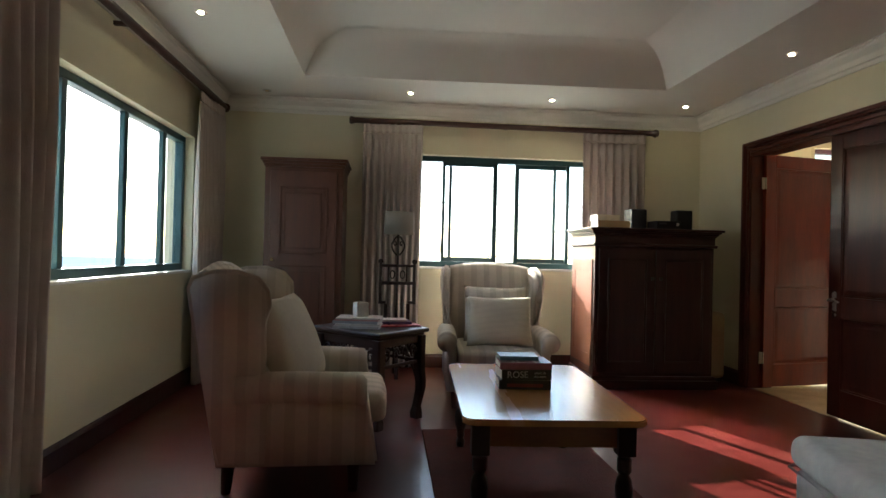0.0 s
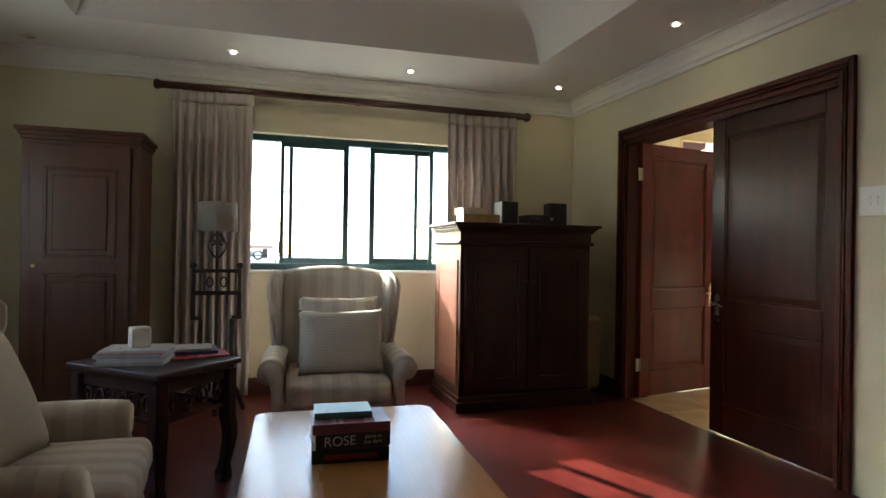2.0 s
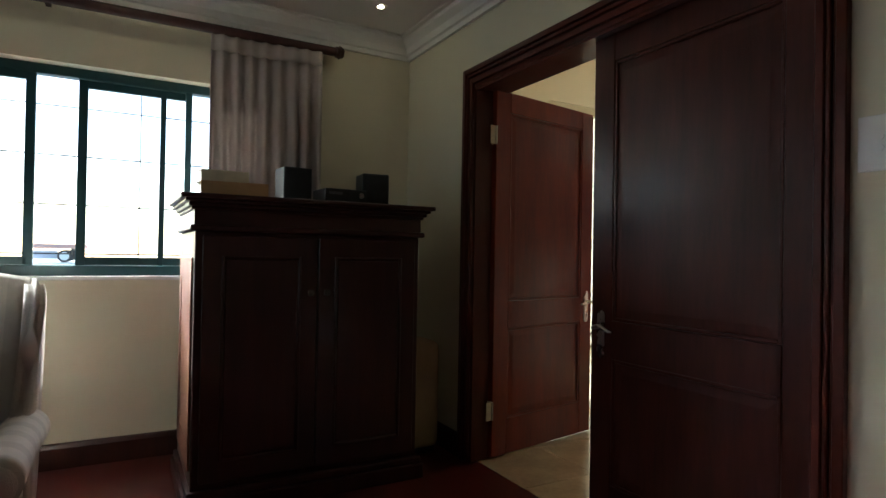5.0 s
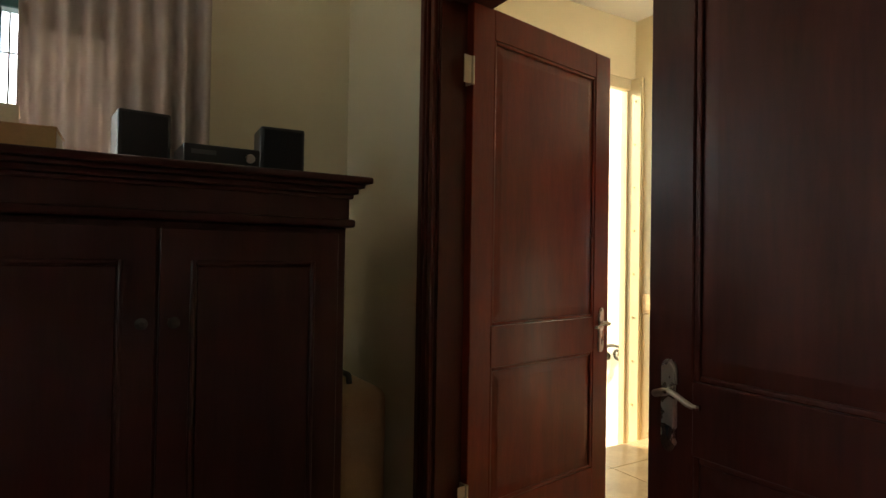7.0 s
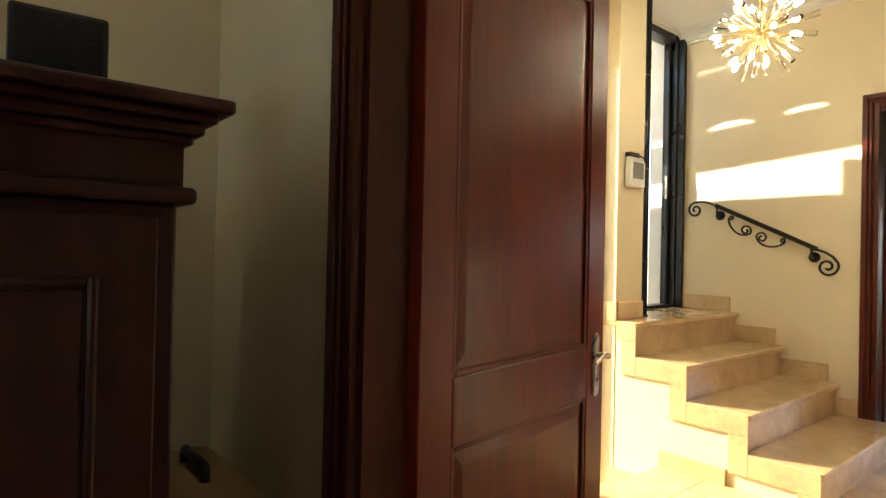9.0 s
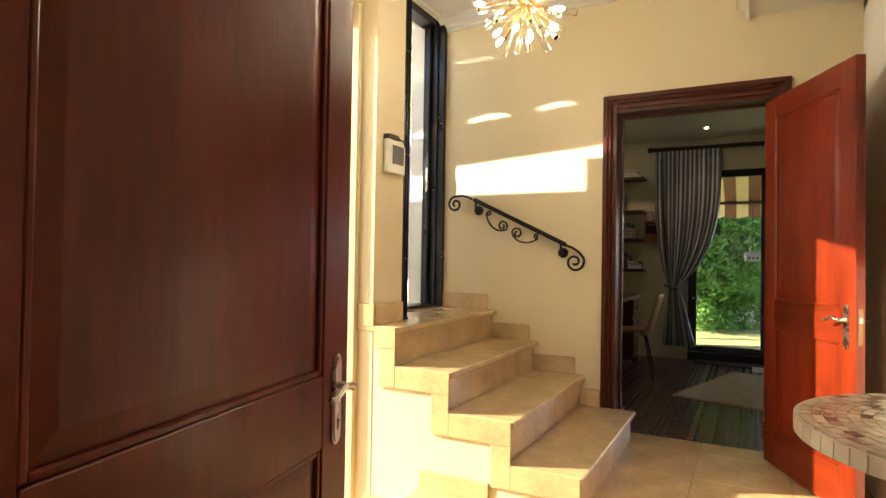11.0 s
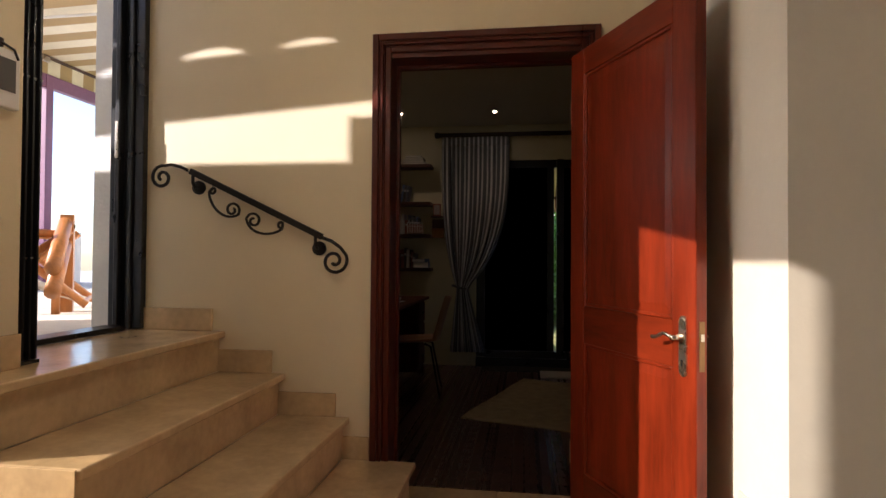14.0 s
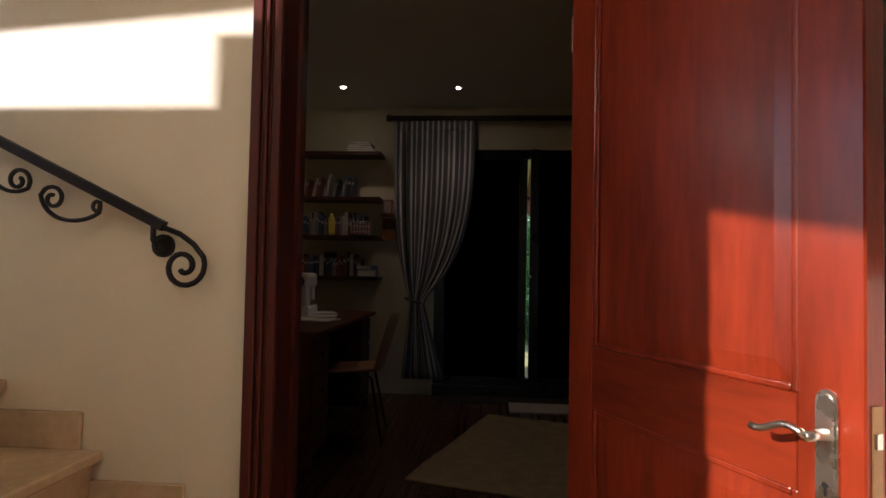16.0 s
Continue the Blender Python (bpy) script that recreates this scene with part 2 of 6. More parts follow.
structure("wall_north", "cream painted lounge wall behind the curtains", lounge_paint,
          (-1.73, 5.52, 0, 0.05, 5.75, CEIL), (0.05, 5.52, 0, 2.05, 5.75, 0.965), (0.05, 5.52, 2.087, 2.05, 5.75, CEIL), (2.05, 5.52, 0, 3.25, 5.75, CEIL))
structure("wall_south", "cream painted wall closing the lounge", lounge_paint, (-1.95, -2.4, 0, 3.6, -2.2, CEIL))
structure("wall_east", "cream painted wall with the double doorway", lounge_paint,
          (3.05, 4.705, 0, 3.26, 5.52, CEIL), (3.05, 2.835, 2.09, 3.26, 4.705, CEIL), (3.05, 2.58, 0, 3.26, 2.835, CEIL))
structure("wall_recess", "olive shaded wall of a shallow recess", lounge_paint, (3.38, -2.2, 0, 3.6, 2.58, CEIL), (3.26, 2.58, 0, 3.6, 2.72, CEIL), (3.05, -2.2, -0.2, 3.6, 2.58, 0))
TRAY = [(-0.84, -0.6), (2.22, -0.6), (2.22, 4.59), (-0.84, 4.70)]
OUTER = [(-1.95, -2.4), (3.6, -2.4), (3.6, 5.75), (-1.95, 5.75)]
bm = bmesh.new()
box(bm, -1.95, -2.4, 2.845, 3.6, 5.75, 2.95)
for k in range(4):
    q = (OUTER[k], OUTER[(k + 1) % 4], TRAY[(k + 1) % 4], TRAY[k])
    prism(bm, q, "z", CEIL, 2.845)
tagged(link("ceiling_lounge", bm, ceiling_white), "off-white tray ceiling", "ceiling", kind="structure")
bm = bmesh.new()
COVE = ((0.0, 0.0), (0.035, 0.085), (0.075, 0.155), (0.125, 0.21), (0.19, 0.25), (0.27, 0.272), (0.36, 0.28))
for k in range(4):
    rows = []
    for u, v in COVE:
        row = []
        for c in (k, (k + 1) % 4):
            x, y = TRAY[c]
            row.append(bm.verts.new((x + (u if x < 0 else -u), y + (u if y < 0 else -u), CEIL + v)))
        rows.append(row)
    for a, b in zip(rows, rows[1:]):
        bm.faces.new((a[0], a[1], b[1], b[0]))
solid("ceiling_cove", "smooth sloping plaster cove round the tray ceiling", "ceiling", bm, ceiling_white, smooth=True, kind="structure")

# hall: travertine level with a lower flight towards the side entrance
structure("floor_hall", "bed under the hall tiles", travertine, (3.10, 2.5, -0.6, 6.98, 5.42, -0.012))
for i, (y, zt) in enumerate(((5.42, -0.19), (5.75, -0.38), (6.02, -0.48))):
    structure("floor_step", "polished travertine step down to the side entrance", travertine, (3.26, y, -0.9, 5.48 if i < 2 else 5.66, 5.75 if i == 0 else (6.02 if i == 1 else 9.5), zt))
structure("wall_hall_south", "white painted wall end beside the stone wall", white_paint, (5.70, 2.4, 0, 6.78, 3.44, HALL_CEIL))
structure("wall_hall_east", "cream wall with the study doorway", cream,
          (6.78, 4.768, -0.5, 6.98, 6.03, HALL_CEIL), (6.78, 3.832, 2.115, 6.98, 4.768, HALL_CEIL), (6.78, 2.4, 0, 6.98, 3.832, HALL_CEIL))
structure("wall_hall_north", "cream wall round the side entrance", cream,
          (3.26, 5.90, -0.8, 4.56, 6.02, HALL_CEIL), (4.56, 5.90, 2.48, 5.48, 6.02, HALL_CEIL), (5.48, 5.72, -0.8, 5.76, 6.02, HALL_CEIL), (5.76, 6.03, 2.90, 6.78, 6.25, HALL_CEIL), (5.76, 6.03, -0.8, 6.03, 6.25, 2.90))
structure("wall_hall_west", "cream hall side of the lounge wall", cream, (3.26, 4.705, -0.8, 3.27, 5.90, HALL_CEIL), (3.26, 2.4, 0, 3.27, 2.835, HALL_CEIL), (3.26, 2.835, 2.09, 3.27, 4.705, HALL_CEIL), (3.05, 2.4, CEIL, 3.26, 6.25, HALL_CEIL))
structure("wall_hall_far_south", "wall closing the hall behind the stone cladding", white_paint, (3.27, 2.2, 0, 5.70, 2.4, HALL_CEIL))
structure("ceiling_hall", "white hall ceiling", ceiling_white, (3.05, 2.2, HALL_CEIL, 6.98, 6.02, 3.05), (5.48, 6.02, HALL_CEIL, 6.98, 6.25, 3.05))
structure("bulkhead_hall", "white dropped ceiling edge with cornice", ceiling_white, (4.2, 3.44, 2.57, 6.78, 3.98, HALL_CEIL))
structure("wall_terrace", "grey rendered outer wall beside the terrace door", outside_white, (6.80, 6.03, -0.5, 7.1, 6.30, 3.3), (7.1, 6.10, -0.5, 10.6, 6.30, 3.3))
# The 2.725 high pier is unseen, added to notch the stair wall's sun patch.
structure("wall_passage", "sunlit white rendered wall beside the lower passage, with an added pier for shading", outside_white, (5.66, 6.755, -1.0, 6.02, 9.5, 2.51), (5.66, 6.25, -1.0, 6.02, 6.755, 2.725), (5.66, 6.02, -1.0, 5.759, 6.25, HALL_CEIL))

# study
structure("floor_study", "bed under the dark floorboards", dark_floor, (6.98, 2.4, -0.2, 10.6, 6.1, -0.016))
structure("wall_study_far", "cream study wall with the garden door", lounge_paint,
          (10.35, 4.62, 0, 10.55, 6.1, 2.6), (10.35, 2.4, 2.20, 10.55, 4.62, 2.6), (10.35, 2.4, 0, 10.55, 4.62, 0.10))
structure("wall_study_north", "cream study wall", lounge_paint, (6.98, 5.9, 0, 10.35, 6.1, 2.6))
structure("wall_study_south", "cream study wall", lounge_paint, (6.98, 2.2, 0, 10.55, 2.4, 2.6))
structure("ceiling_study", "white study ceiling", ceiling_white, (6.98, 2.2, 2.58, 10.55, 6.1, 2.7))

# outside
paving = material("pale_paving", (0.55, 0.50, 0.42), 0.8, vary=0.15, scale=1.5, bump=0.2)
structure("ground", "pale paving and ground outside", paving, (-80, 9.5, -1.4, 80, 90, -0.85), (-80, 6.25, -1.4, 3.26, 9.5, -0.85), (-80, -60, -1.4, -1.95, 6.25, -0.85), (-80, -60, -1.4, 90, -2.4, -0.85), (12, -2.4, -1.4, 90, 9.5, -0.85))
structure("terrace", "pale paved terrace at the top of the stairs", paving, (6.02, 6.30, -0.85, 12, 11, 0.76), (6.03, 6.03, -0.85, 6.80, 6.30, 0.775))

# ---- setting: trim, doors and windows ----
def baseboard(x0, y0, x1, y1, mat=None, h=0.13):
    """A skirting board along a wall from one point to another; the room lies on the left of the way."""
    a, b = Vector((x0, y0, 0)), Vector((x1, y1, 0))
    d = (b - a).normalized()
    n = Vector((-d.y, d.x, 0))
    bm = bmesh.new()
    prof = [(0, 0), (0.018, 0), (0.018, h - 0.025), (0.010, h - 0.008), (0, h)]
    rows = [[bm.verts.new(p + n * u + Vector((0, 0, v))) for u, v in prof] for p in (a, b)]
    k = len(prof)
    for i in range(k):
        bm.faces.new((rows[0][i], rows[1][i], rows[1][(i + 1) % k], rows[0][(i + 1) % k]))
    bm.faces.new(rows[0]), bm.faces.new(rows[1][::-1])
    return solid("baseboard", "dark stained wooden skirting board along the wall", "baseboard", bm, mat or dark_wood, kind="structure")


def cornice(x0, y0, x1, y1, top, size=0.10):
    a, b = Vector((x0, y0, 0)), Vector((x1, y1, 0))
    d = (b - a).normalized()
    n = Vector((-d.y, d.x, 0))
    s = size / 0.1
    prof = [(0, 0), (0, -0.13 * s), (0.018 * s, -0.13 * s), (0.024 * s, -0.105 * s), (0.04 * s, -0.10 * s), (0.05 * s, -0.065 * s), (0.085 * s, -0.035 * s), (0.09 * s, -0.015 * s), (0.115 * s, -0.012 * s), (0.115 * s, 0)]
    bm = bmesh.new()
    rows = [[bm.verts.new(p + n * u + Vector((0, 0, top + v))) for u, v in prof] for p in (a, b)]
    k = len(prof)
    for i in range(k):
        bm.faces.new((rows[0][i], rows[1][i], rows[1][(i + 1) % k], rows[0][(i + 1) % k]))
    bm.faces.new(rows[0]), bm.faces.new(rows[1][::-1])
    return solid("cornice", "white moulded plaster cornice under the ceiling", "cornice", bm, ceiling_white, kind="structure")


baseboard(2.05, 5.52, -1.73, 5.52), baseboard(3.05, 5.52, 2.05, 5.52), baseboard(-1.73, 5.52, -1.73, -2.2), baseboard(3.05, 4.765, 3.05, 5.52)
cornice(3.05, 5.52, -1.73, 5.52, CEIL), cornice(-1.73, 5.52, -1.73, -2.2, CEIL), cornice(3.05, 2.58, 3.05, 5.52, CEIL)


def architrave(x, y0, y1, top, out, w=0.088, rise=0.022):
    """Fluted casing round an opening in a wall across x; out is +1 or -1 along x."""
    bm = bmesh.new()
    def length(u0, u1, depth):
        x1 = x + out * depth
        box(bm, min(x, x1), y0 - w + u0, 0, max(x, x1), y0 - w + u1, top + w + rise - u0, bevel=0.003, seg=1)
        box(bm, min(x, x1), y1 + w - u1, 0, max(x, x1), y1 + w - u0, top + w + rise - u0, bevel=0.003, seg=1)
        box(bm, min(x, x1), y0 - w + u1, top + w + rise - u1, max(x, x1), y1 + w - u1, top + w + rise - u0, bevel=0.003, seg=1)
    for u0, u1, dep in ((0, 0.03, 0.026), (0.031, 0.040, 0.017), (0.041, 0.052, 0.024), (0.053, 0.061, 0.014), (0.062, w, 0.018)):
        length(u0, u1, dep)
    return bm


def door_frame(name, x0, x1, y0, y1, top, stop_x):
    f = tagged(new(name), "dark mahogany door frame with fluted casing", "door frame", kind="structure")
    part("casing", architrave(x0, y0, y1, top, -1), mahogany_dark, f)
    part("casing", architrave(x1, y0, y1, top, 1), mahogany_dark, f)
    for a, b in ((y0 - 0.03, y0), (y1, y1 + 0.03)):
        part("jamb", one_box(x0, a, 0, x1, b, top), mahogany_dark, f)
    part("head", one_box(x0, y0, top, x1, y1, top + 0.03), mahogany_dark, f)
    part("stop", one_box(stop_x, y0, 0, stop_x + 0.035, y0 + 0.014, top), mahogany_dark, f)
    part("stop", one_box(stop_x, y1 - 0.014, 0, stop_x + 0.035, y1, top), mahogany_dark, f)
    part("stop", one_box(stop_x, y0 + 0.014, top - 0.014, stop_x + 0.035, y1 - 0.014, top), mahogany_dark, f)
    return f


mahogany_dark = material("mahogany_casing", (0.072, 0.0130, 0.0065), 0.32, vary=0.25, scale=3.0, streak=(5, 5, 0.5), bump=0.05, coat=0.10, spec=0.28)


def lever_set(parent, x, z, side, way, label="worn satin steel lever handle on a long plate"):
    """Handle plate with lever and keyhole on one face of a leaf; side is the face's y, way the lever's x direction."""
    s = 1 if side > 0 else -1
    bm = bmesh.new()
    outline = []
    for i in range(9):
        a = math.pi * i / 8
        outline.append((x + 0.019 * math.cos(a), z + 0.078 + 0.022 * math.sin(a)))
    for i in range(9):
        a = math.pi + math.pi * i / 8
        outline.append((x + 0.019 * math.cos(a), z - 0.078 + 0.022 * math.sin(a)))
    prism(bm, outline, "y", side, side + s * 0.005)
    inner = [(x + (p - x) * 0.74, z + (q - z) * 0.93) for p, q in outline]
    prism(bm, inner, "y", side + s * 0.005, side + s * 0.008)
    plate = part("handle_plate", bm, steel, parent, label)
    bm = bmesh.new()
    cyl(bm, (x, side, z + 0.03), (x, side + s * 0.05, z + 0.03), 0.010, 0.008, 12)
    pts = [(x, side + s * 0.047, z + 0.03)]
    for i in range(1, 9):
        u = i / 8
        pts.append((x + way * 0.105 * u, side + s * (0.05 - 0.004 * u), z + 0.03 + 0.010 * math.sin(u * 5.2)))
    tube(bm, pts, 0.0065, 8)
    part("lever", bm, steel, plate, smooth=True)
    bm = bmesh.new()
    cyl(bm, (x, side + s * 0.007, z - 0.048), (x, side + s * 0.009, z - 0.048), 0.005, sides=10)
    box(bm, x - 0.002, side + s * 0.007, z - 0.066, x + 0.002, side + s * 0.009, z - 0.05)
    part("keyhole", bm, plastic_black, plate)


def door_leaf(name, label, at, turn, width, height=2.03, handle_z=0.815, stile=0.115, mid=(0.72, 0.875), flip=1, wood=None):
    """A two-panel leaf, hinged at its origin, along its own x."""
    d = thing(name, label, "door", at, turn)
    tagged(d, kind="structure")
    t = 0.022
    wood, cross = (wood, wood) if wood else (mahogany, mahogany_rail)
    for a, b in ((0.002, stile), (width - stile, width - 0.002)):
        part("stile", one_box(a, -t, 0.012, b, t, height, bevel=0.003, seg=1), wood, d)
    for a, b in ((0.012, 0.21), (mid[0], mid[1]), (height - 0.115, height)):
        part("rail", one_box(stile, -t, a, width - stile, t, b, bevel=0.002, seg=1), cross, d)
    for a, b in ((0.21, mid[0]), (mid[1], height - 0.115)):
        bm = bmesh.new()
        box(bm, stile, -0.009, a, width - stile, 0.009, b)
        for s in (-1, 1):
            e = 0.05
            ring = [(stile, a), (width - stile, a), (width - stile, b), (stile, b)]
            inn = [(stile + e, a + e), (width - stile - e, a + e), (width - stile - e, b - e), (stile + e, b - e)]
            lo = [bm.verts.new((p, s * 0.0095, q)) for p, q in ring]
            hi = [bm.verts.new((p, s * 0.0145, q)) for p, q in inn]
            for i in range(4):
                bm.faces.new((lo[i], lo[(i + 1) % 4], hi[(i + 1) % 4], hi[i]))
            bm.faces.new(hi)
            for p0, q0, p1, q1 in ((stile, a, stile + 0.014, b), (width - stile - 0.014, a, width - stile, b), (stile + 0.014, a, width - stile - 0.014, a + 0.014), (stile + 0.014, b - 0.014, width - stile - 0.014, b)):
                box(bm, p0, min(s * 0.010, s * 0.019), q0, p1, max(s * 0.010, s * 0.019), q1, bevel=0.004, seg=2)
        part("panel", bm, wood, d)
    for s in (-1, 1):
        lever_set(d, width - 0.06, handle_z, s * t, -1)
    part("latch_plate", one_box(width - 0.003, -0.010, handle_z - 0.075, width + 0.001, 0.010, handle_z + 0.085), old_brass, d, "tarnished brass latch plate in the door's edge")
    bm = bmesh.new()
    box(bm, width, -0.006, handle_z + 0.022, width + 0.004, 0.006, handle_z + 0.045)
    part("latch_bolt", bm, steel, d)
    for z in (0.22, 1.752):
        bm = bmesh.new()
        cyl(bm, (-0.004, flip * (t + 0.004), z), (-0.004, flip * (t + 0.004), z + 0.10), 0.007, sides=10)
        box(bm, -0.003, -t, z, 0.0015, t, z + 0.10)
        box(bm, -0.045, flip * (t + 0.001), z, -0.004, flip * (t + 0.004), z + 0.10)
        part("hinge", bm, hinge_metal, d, "dull brass butt hinge")
    return d


old_brass = material("tarnished_brass", (0.26, 0.15, 0.07), 0.5, metal=0.8, vary=0.25)
hinge_metal = material("dull_brass_hinge", (0.55, 0.48, 0.36), 0.5, metal=0.6, vary=0.15)
mahogany_rail = material("mahogany_cross_grain", (0.170, 0.0205, 0.0046), 0.33, vary=0.45, scale=2.2, streak=(0.55, 3.6, 3.6), bump=0.05, bump_scale=40, coat=0.10, spec=0.28)
door_frame("door_frame_lounge", 3.05, 3.27, 2.865, 4.675, 2.052, 3.055)
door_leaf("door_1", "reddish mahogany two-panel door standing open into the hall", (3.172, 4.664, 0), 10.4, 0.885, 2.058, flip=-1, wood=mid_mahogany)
# Same wood as its twin, coloured darker for the dim lounge side.
door_leaf("door_2", "mahogany two-panel door, closed, beside its open twin, darkened in colour for shade", (3.123, 2.872, 0), 90, 0.925, 2.045, flip=1, wood=shaded_mahogany)
door_frame("door_frame_study", 6.78, 6.98, 3.862, 4.738, 2.085, 6.90)
door_leaf("door_3", "reddish mahogany two-panel door open against the wall", (6.80, 3.885, 0), 180 + 24.3, 0.817, 2.06, 0.853, mid=(0.775, 0.935), flip=1)


def window(name, label, frame_mat, origin, turn, width, z0, z1, bars, rails=(), sliding=()):
    """Aluminium window in its own plane: x along the wall, y outwards."""
    w = tagged(thing(name, label, "window", origin, turn), kind="structure")
    for a, b, c, d in ((0, z0, width, z0 + 0.055), (0, z1 - 0.05, width, z1), (0, z0 + 0.055, 0.05, z1 - 0.05), (width - 0.05, z0 + 0.055, width, z1 - 0.05)):
        part("window_frame", one_box(a, 0, b, c, 0.07, d, bevel=0.004, seg=1), frame_mat, w)
    for x, wid, y in bars:
        part("mullion", one_box(x - wid / 2, y, z0 + 0.055, x + wid / 2, y + 0.035, z1 - 0.05, bevel=0.003, seg=1), frame_mat, w)
    for a, b, y in sliding:
        part("sash_rail", one_box(a, y, z0 + 0.056, b, y + 0.03, z0 + 0.10), frame_mat, w)
        part("sash_rail", one_box(a, y, z1 - 0.09, b, y + 0.03, z1 - 0.051), frame_mat, w)
    edges = [0.05] + [x for x, wid, y in bars] + [width - 0.05]
    for a, b in zip(edges, edges[1:]):
        if b - a > 0.12:
            g = part("pane", one_box(a, 0.045, z0 + 0.05, b, 0.050, z1 - 0.05), window_glass, w, "clear window pane")
            g.visible_shadow = False
    return w


w1 = window("window_1", "dark green aluminium sliding window with burglar bars outside", frame_green, (0.05, 5.60, 0), 0, 2.0, 0.985, 2.087,
            [(0.37, 0.03, 0.0), (0.44, 0.03, 0.03), (0.89, 0.045, 0.0), (1.12, 0.045, 0.03), (1.51, 0.03, 0.03), (1.64, 0.035, 0.0)], sliding=[(0.37, 0.89, 0.0), (1.12, 1.64, 0.032)])
part("window_sill", one_box(-0.02, -0.10, 0.965, 2.02, 0.0, 0.986, bevel=0.004), plastic_white, w1)
bm = bmesh.new()
box(bm, 0.345, -0.02, 1.12, 0.36, 0.0, 1.22, bevel=0.003)
part("window_catch", bm, plastic_black, w1)
for i in range(8):
    bm = bmesh.new()
    cyl(bm, (0.06 + i * 0.268, 0.16, 0.99), (0.06 + i * 0.268, 0.16, 2.08), 0.004, sides=6)
    part("burglar_bar", bm, iron, w1)
for z in (1.10, 1.37, 1.64, 1.91):
    bm = bmesh.new()
    cyl(bm, (0.0, 0.166, z), (2.0, 0.166, z), 0.004, sides=6)
    part("burglar_bar", bm, iron, w1)
w2 = window("window_2", "wide dark green aluminium window in the west wall", frame_green, (-1.80, 2.62, 0), 90, 2.16, 0.93, 2.02, [(0.36, 0.05, 0.0), (1.08, 0.06, 0.0), (1.72, 0.07, 0.0)])
part("window_sill", one_box(-0.02, -0.07, 0.91, 2.18, 0.0, 0.931, bevel=0.004), plastic_white, w2)

# ---- lounge things ----
def downlight(x, y, z, lit=True):
    d = thing("downlight", "small round recessed ceiling downlight, switched on" if lit else "small round ceiling detector, dull brass", "downlight" if lit else "detector", (x, y, z), group="lounge downlights" if lit else "")
    bm = bmesh.new()
    lathe(bm, [(0.017, -0.002), (0.032, -0.006), (0.037, -0.004), (0.038, 0.0)], sides=24)
    part("ring", bm, steel, d, smooth=True)
    bm = bmesh.new()
    cyl(bm, (0, 0, -0.0075), (0, 0, -0.003), 0.0155, sides=20)
    part("bulb", bm, lamp_glow if lit else brass, d)
    return d


for x, y in ((0.05, 5.07), (1.355, 5.07), (2.648, 5.07), (-1.3, 3.5), (2.64, 3.6)):
    downlight(x, y, CEIL)
downlight(-1.25, 5.22, CEIL, False)


def curtain_rod(name, a, b, hold, mat=dark_wood, r=0.027):
    rod = thing(name, "thick dark wooden curtain rod with round ends", "curtain rod", a)
    d = Vector(b) - Vector(a)
    bm = bmesh.new()
    cyl(bm, (0, 0, 0), d, r, sides=20)
    part("pole", bm, mat, rod, smooth=False)
    u = d.normalized()
    for p, s in ((Vector(), -1), (d, 1)):
        bm = bmesh.new()
        cyl(bm, p, p + u * s * 0.02, r * 1.25, sides=20)
        cyl(bm, p + u * s * 0.02, p + u * s * 0.045, r * 1.55, r * 1.1, sides=20)
        part("finial", bm, mat, rod)
    for f in (0.04, 0.5, 0.96):
        p = d * f
        bm = bmesh.new()
        box(bm, *(p + Vector((-0.012, -0.012, -0.012)) + Vector([min(0, h) for h in hold])), *(p + Vector((0.012, 0.012, 0.012)) + Vector([max(0, h) for h in hold])))
        part("bracket", bm, mat, rod)
    return rod


curtain_rod("curtain_rod", (-0.47, 5.42, 2.37), (2.50, 5.42, 2.37), (0, 0.10, 0))
curtain_rod("curtain_rod", (-1.63, 1.4, 2.40), (-1.63, 5.27, 2.40), (-0.10, 0, 0))


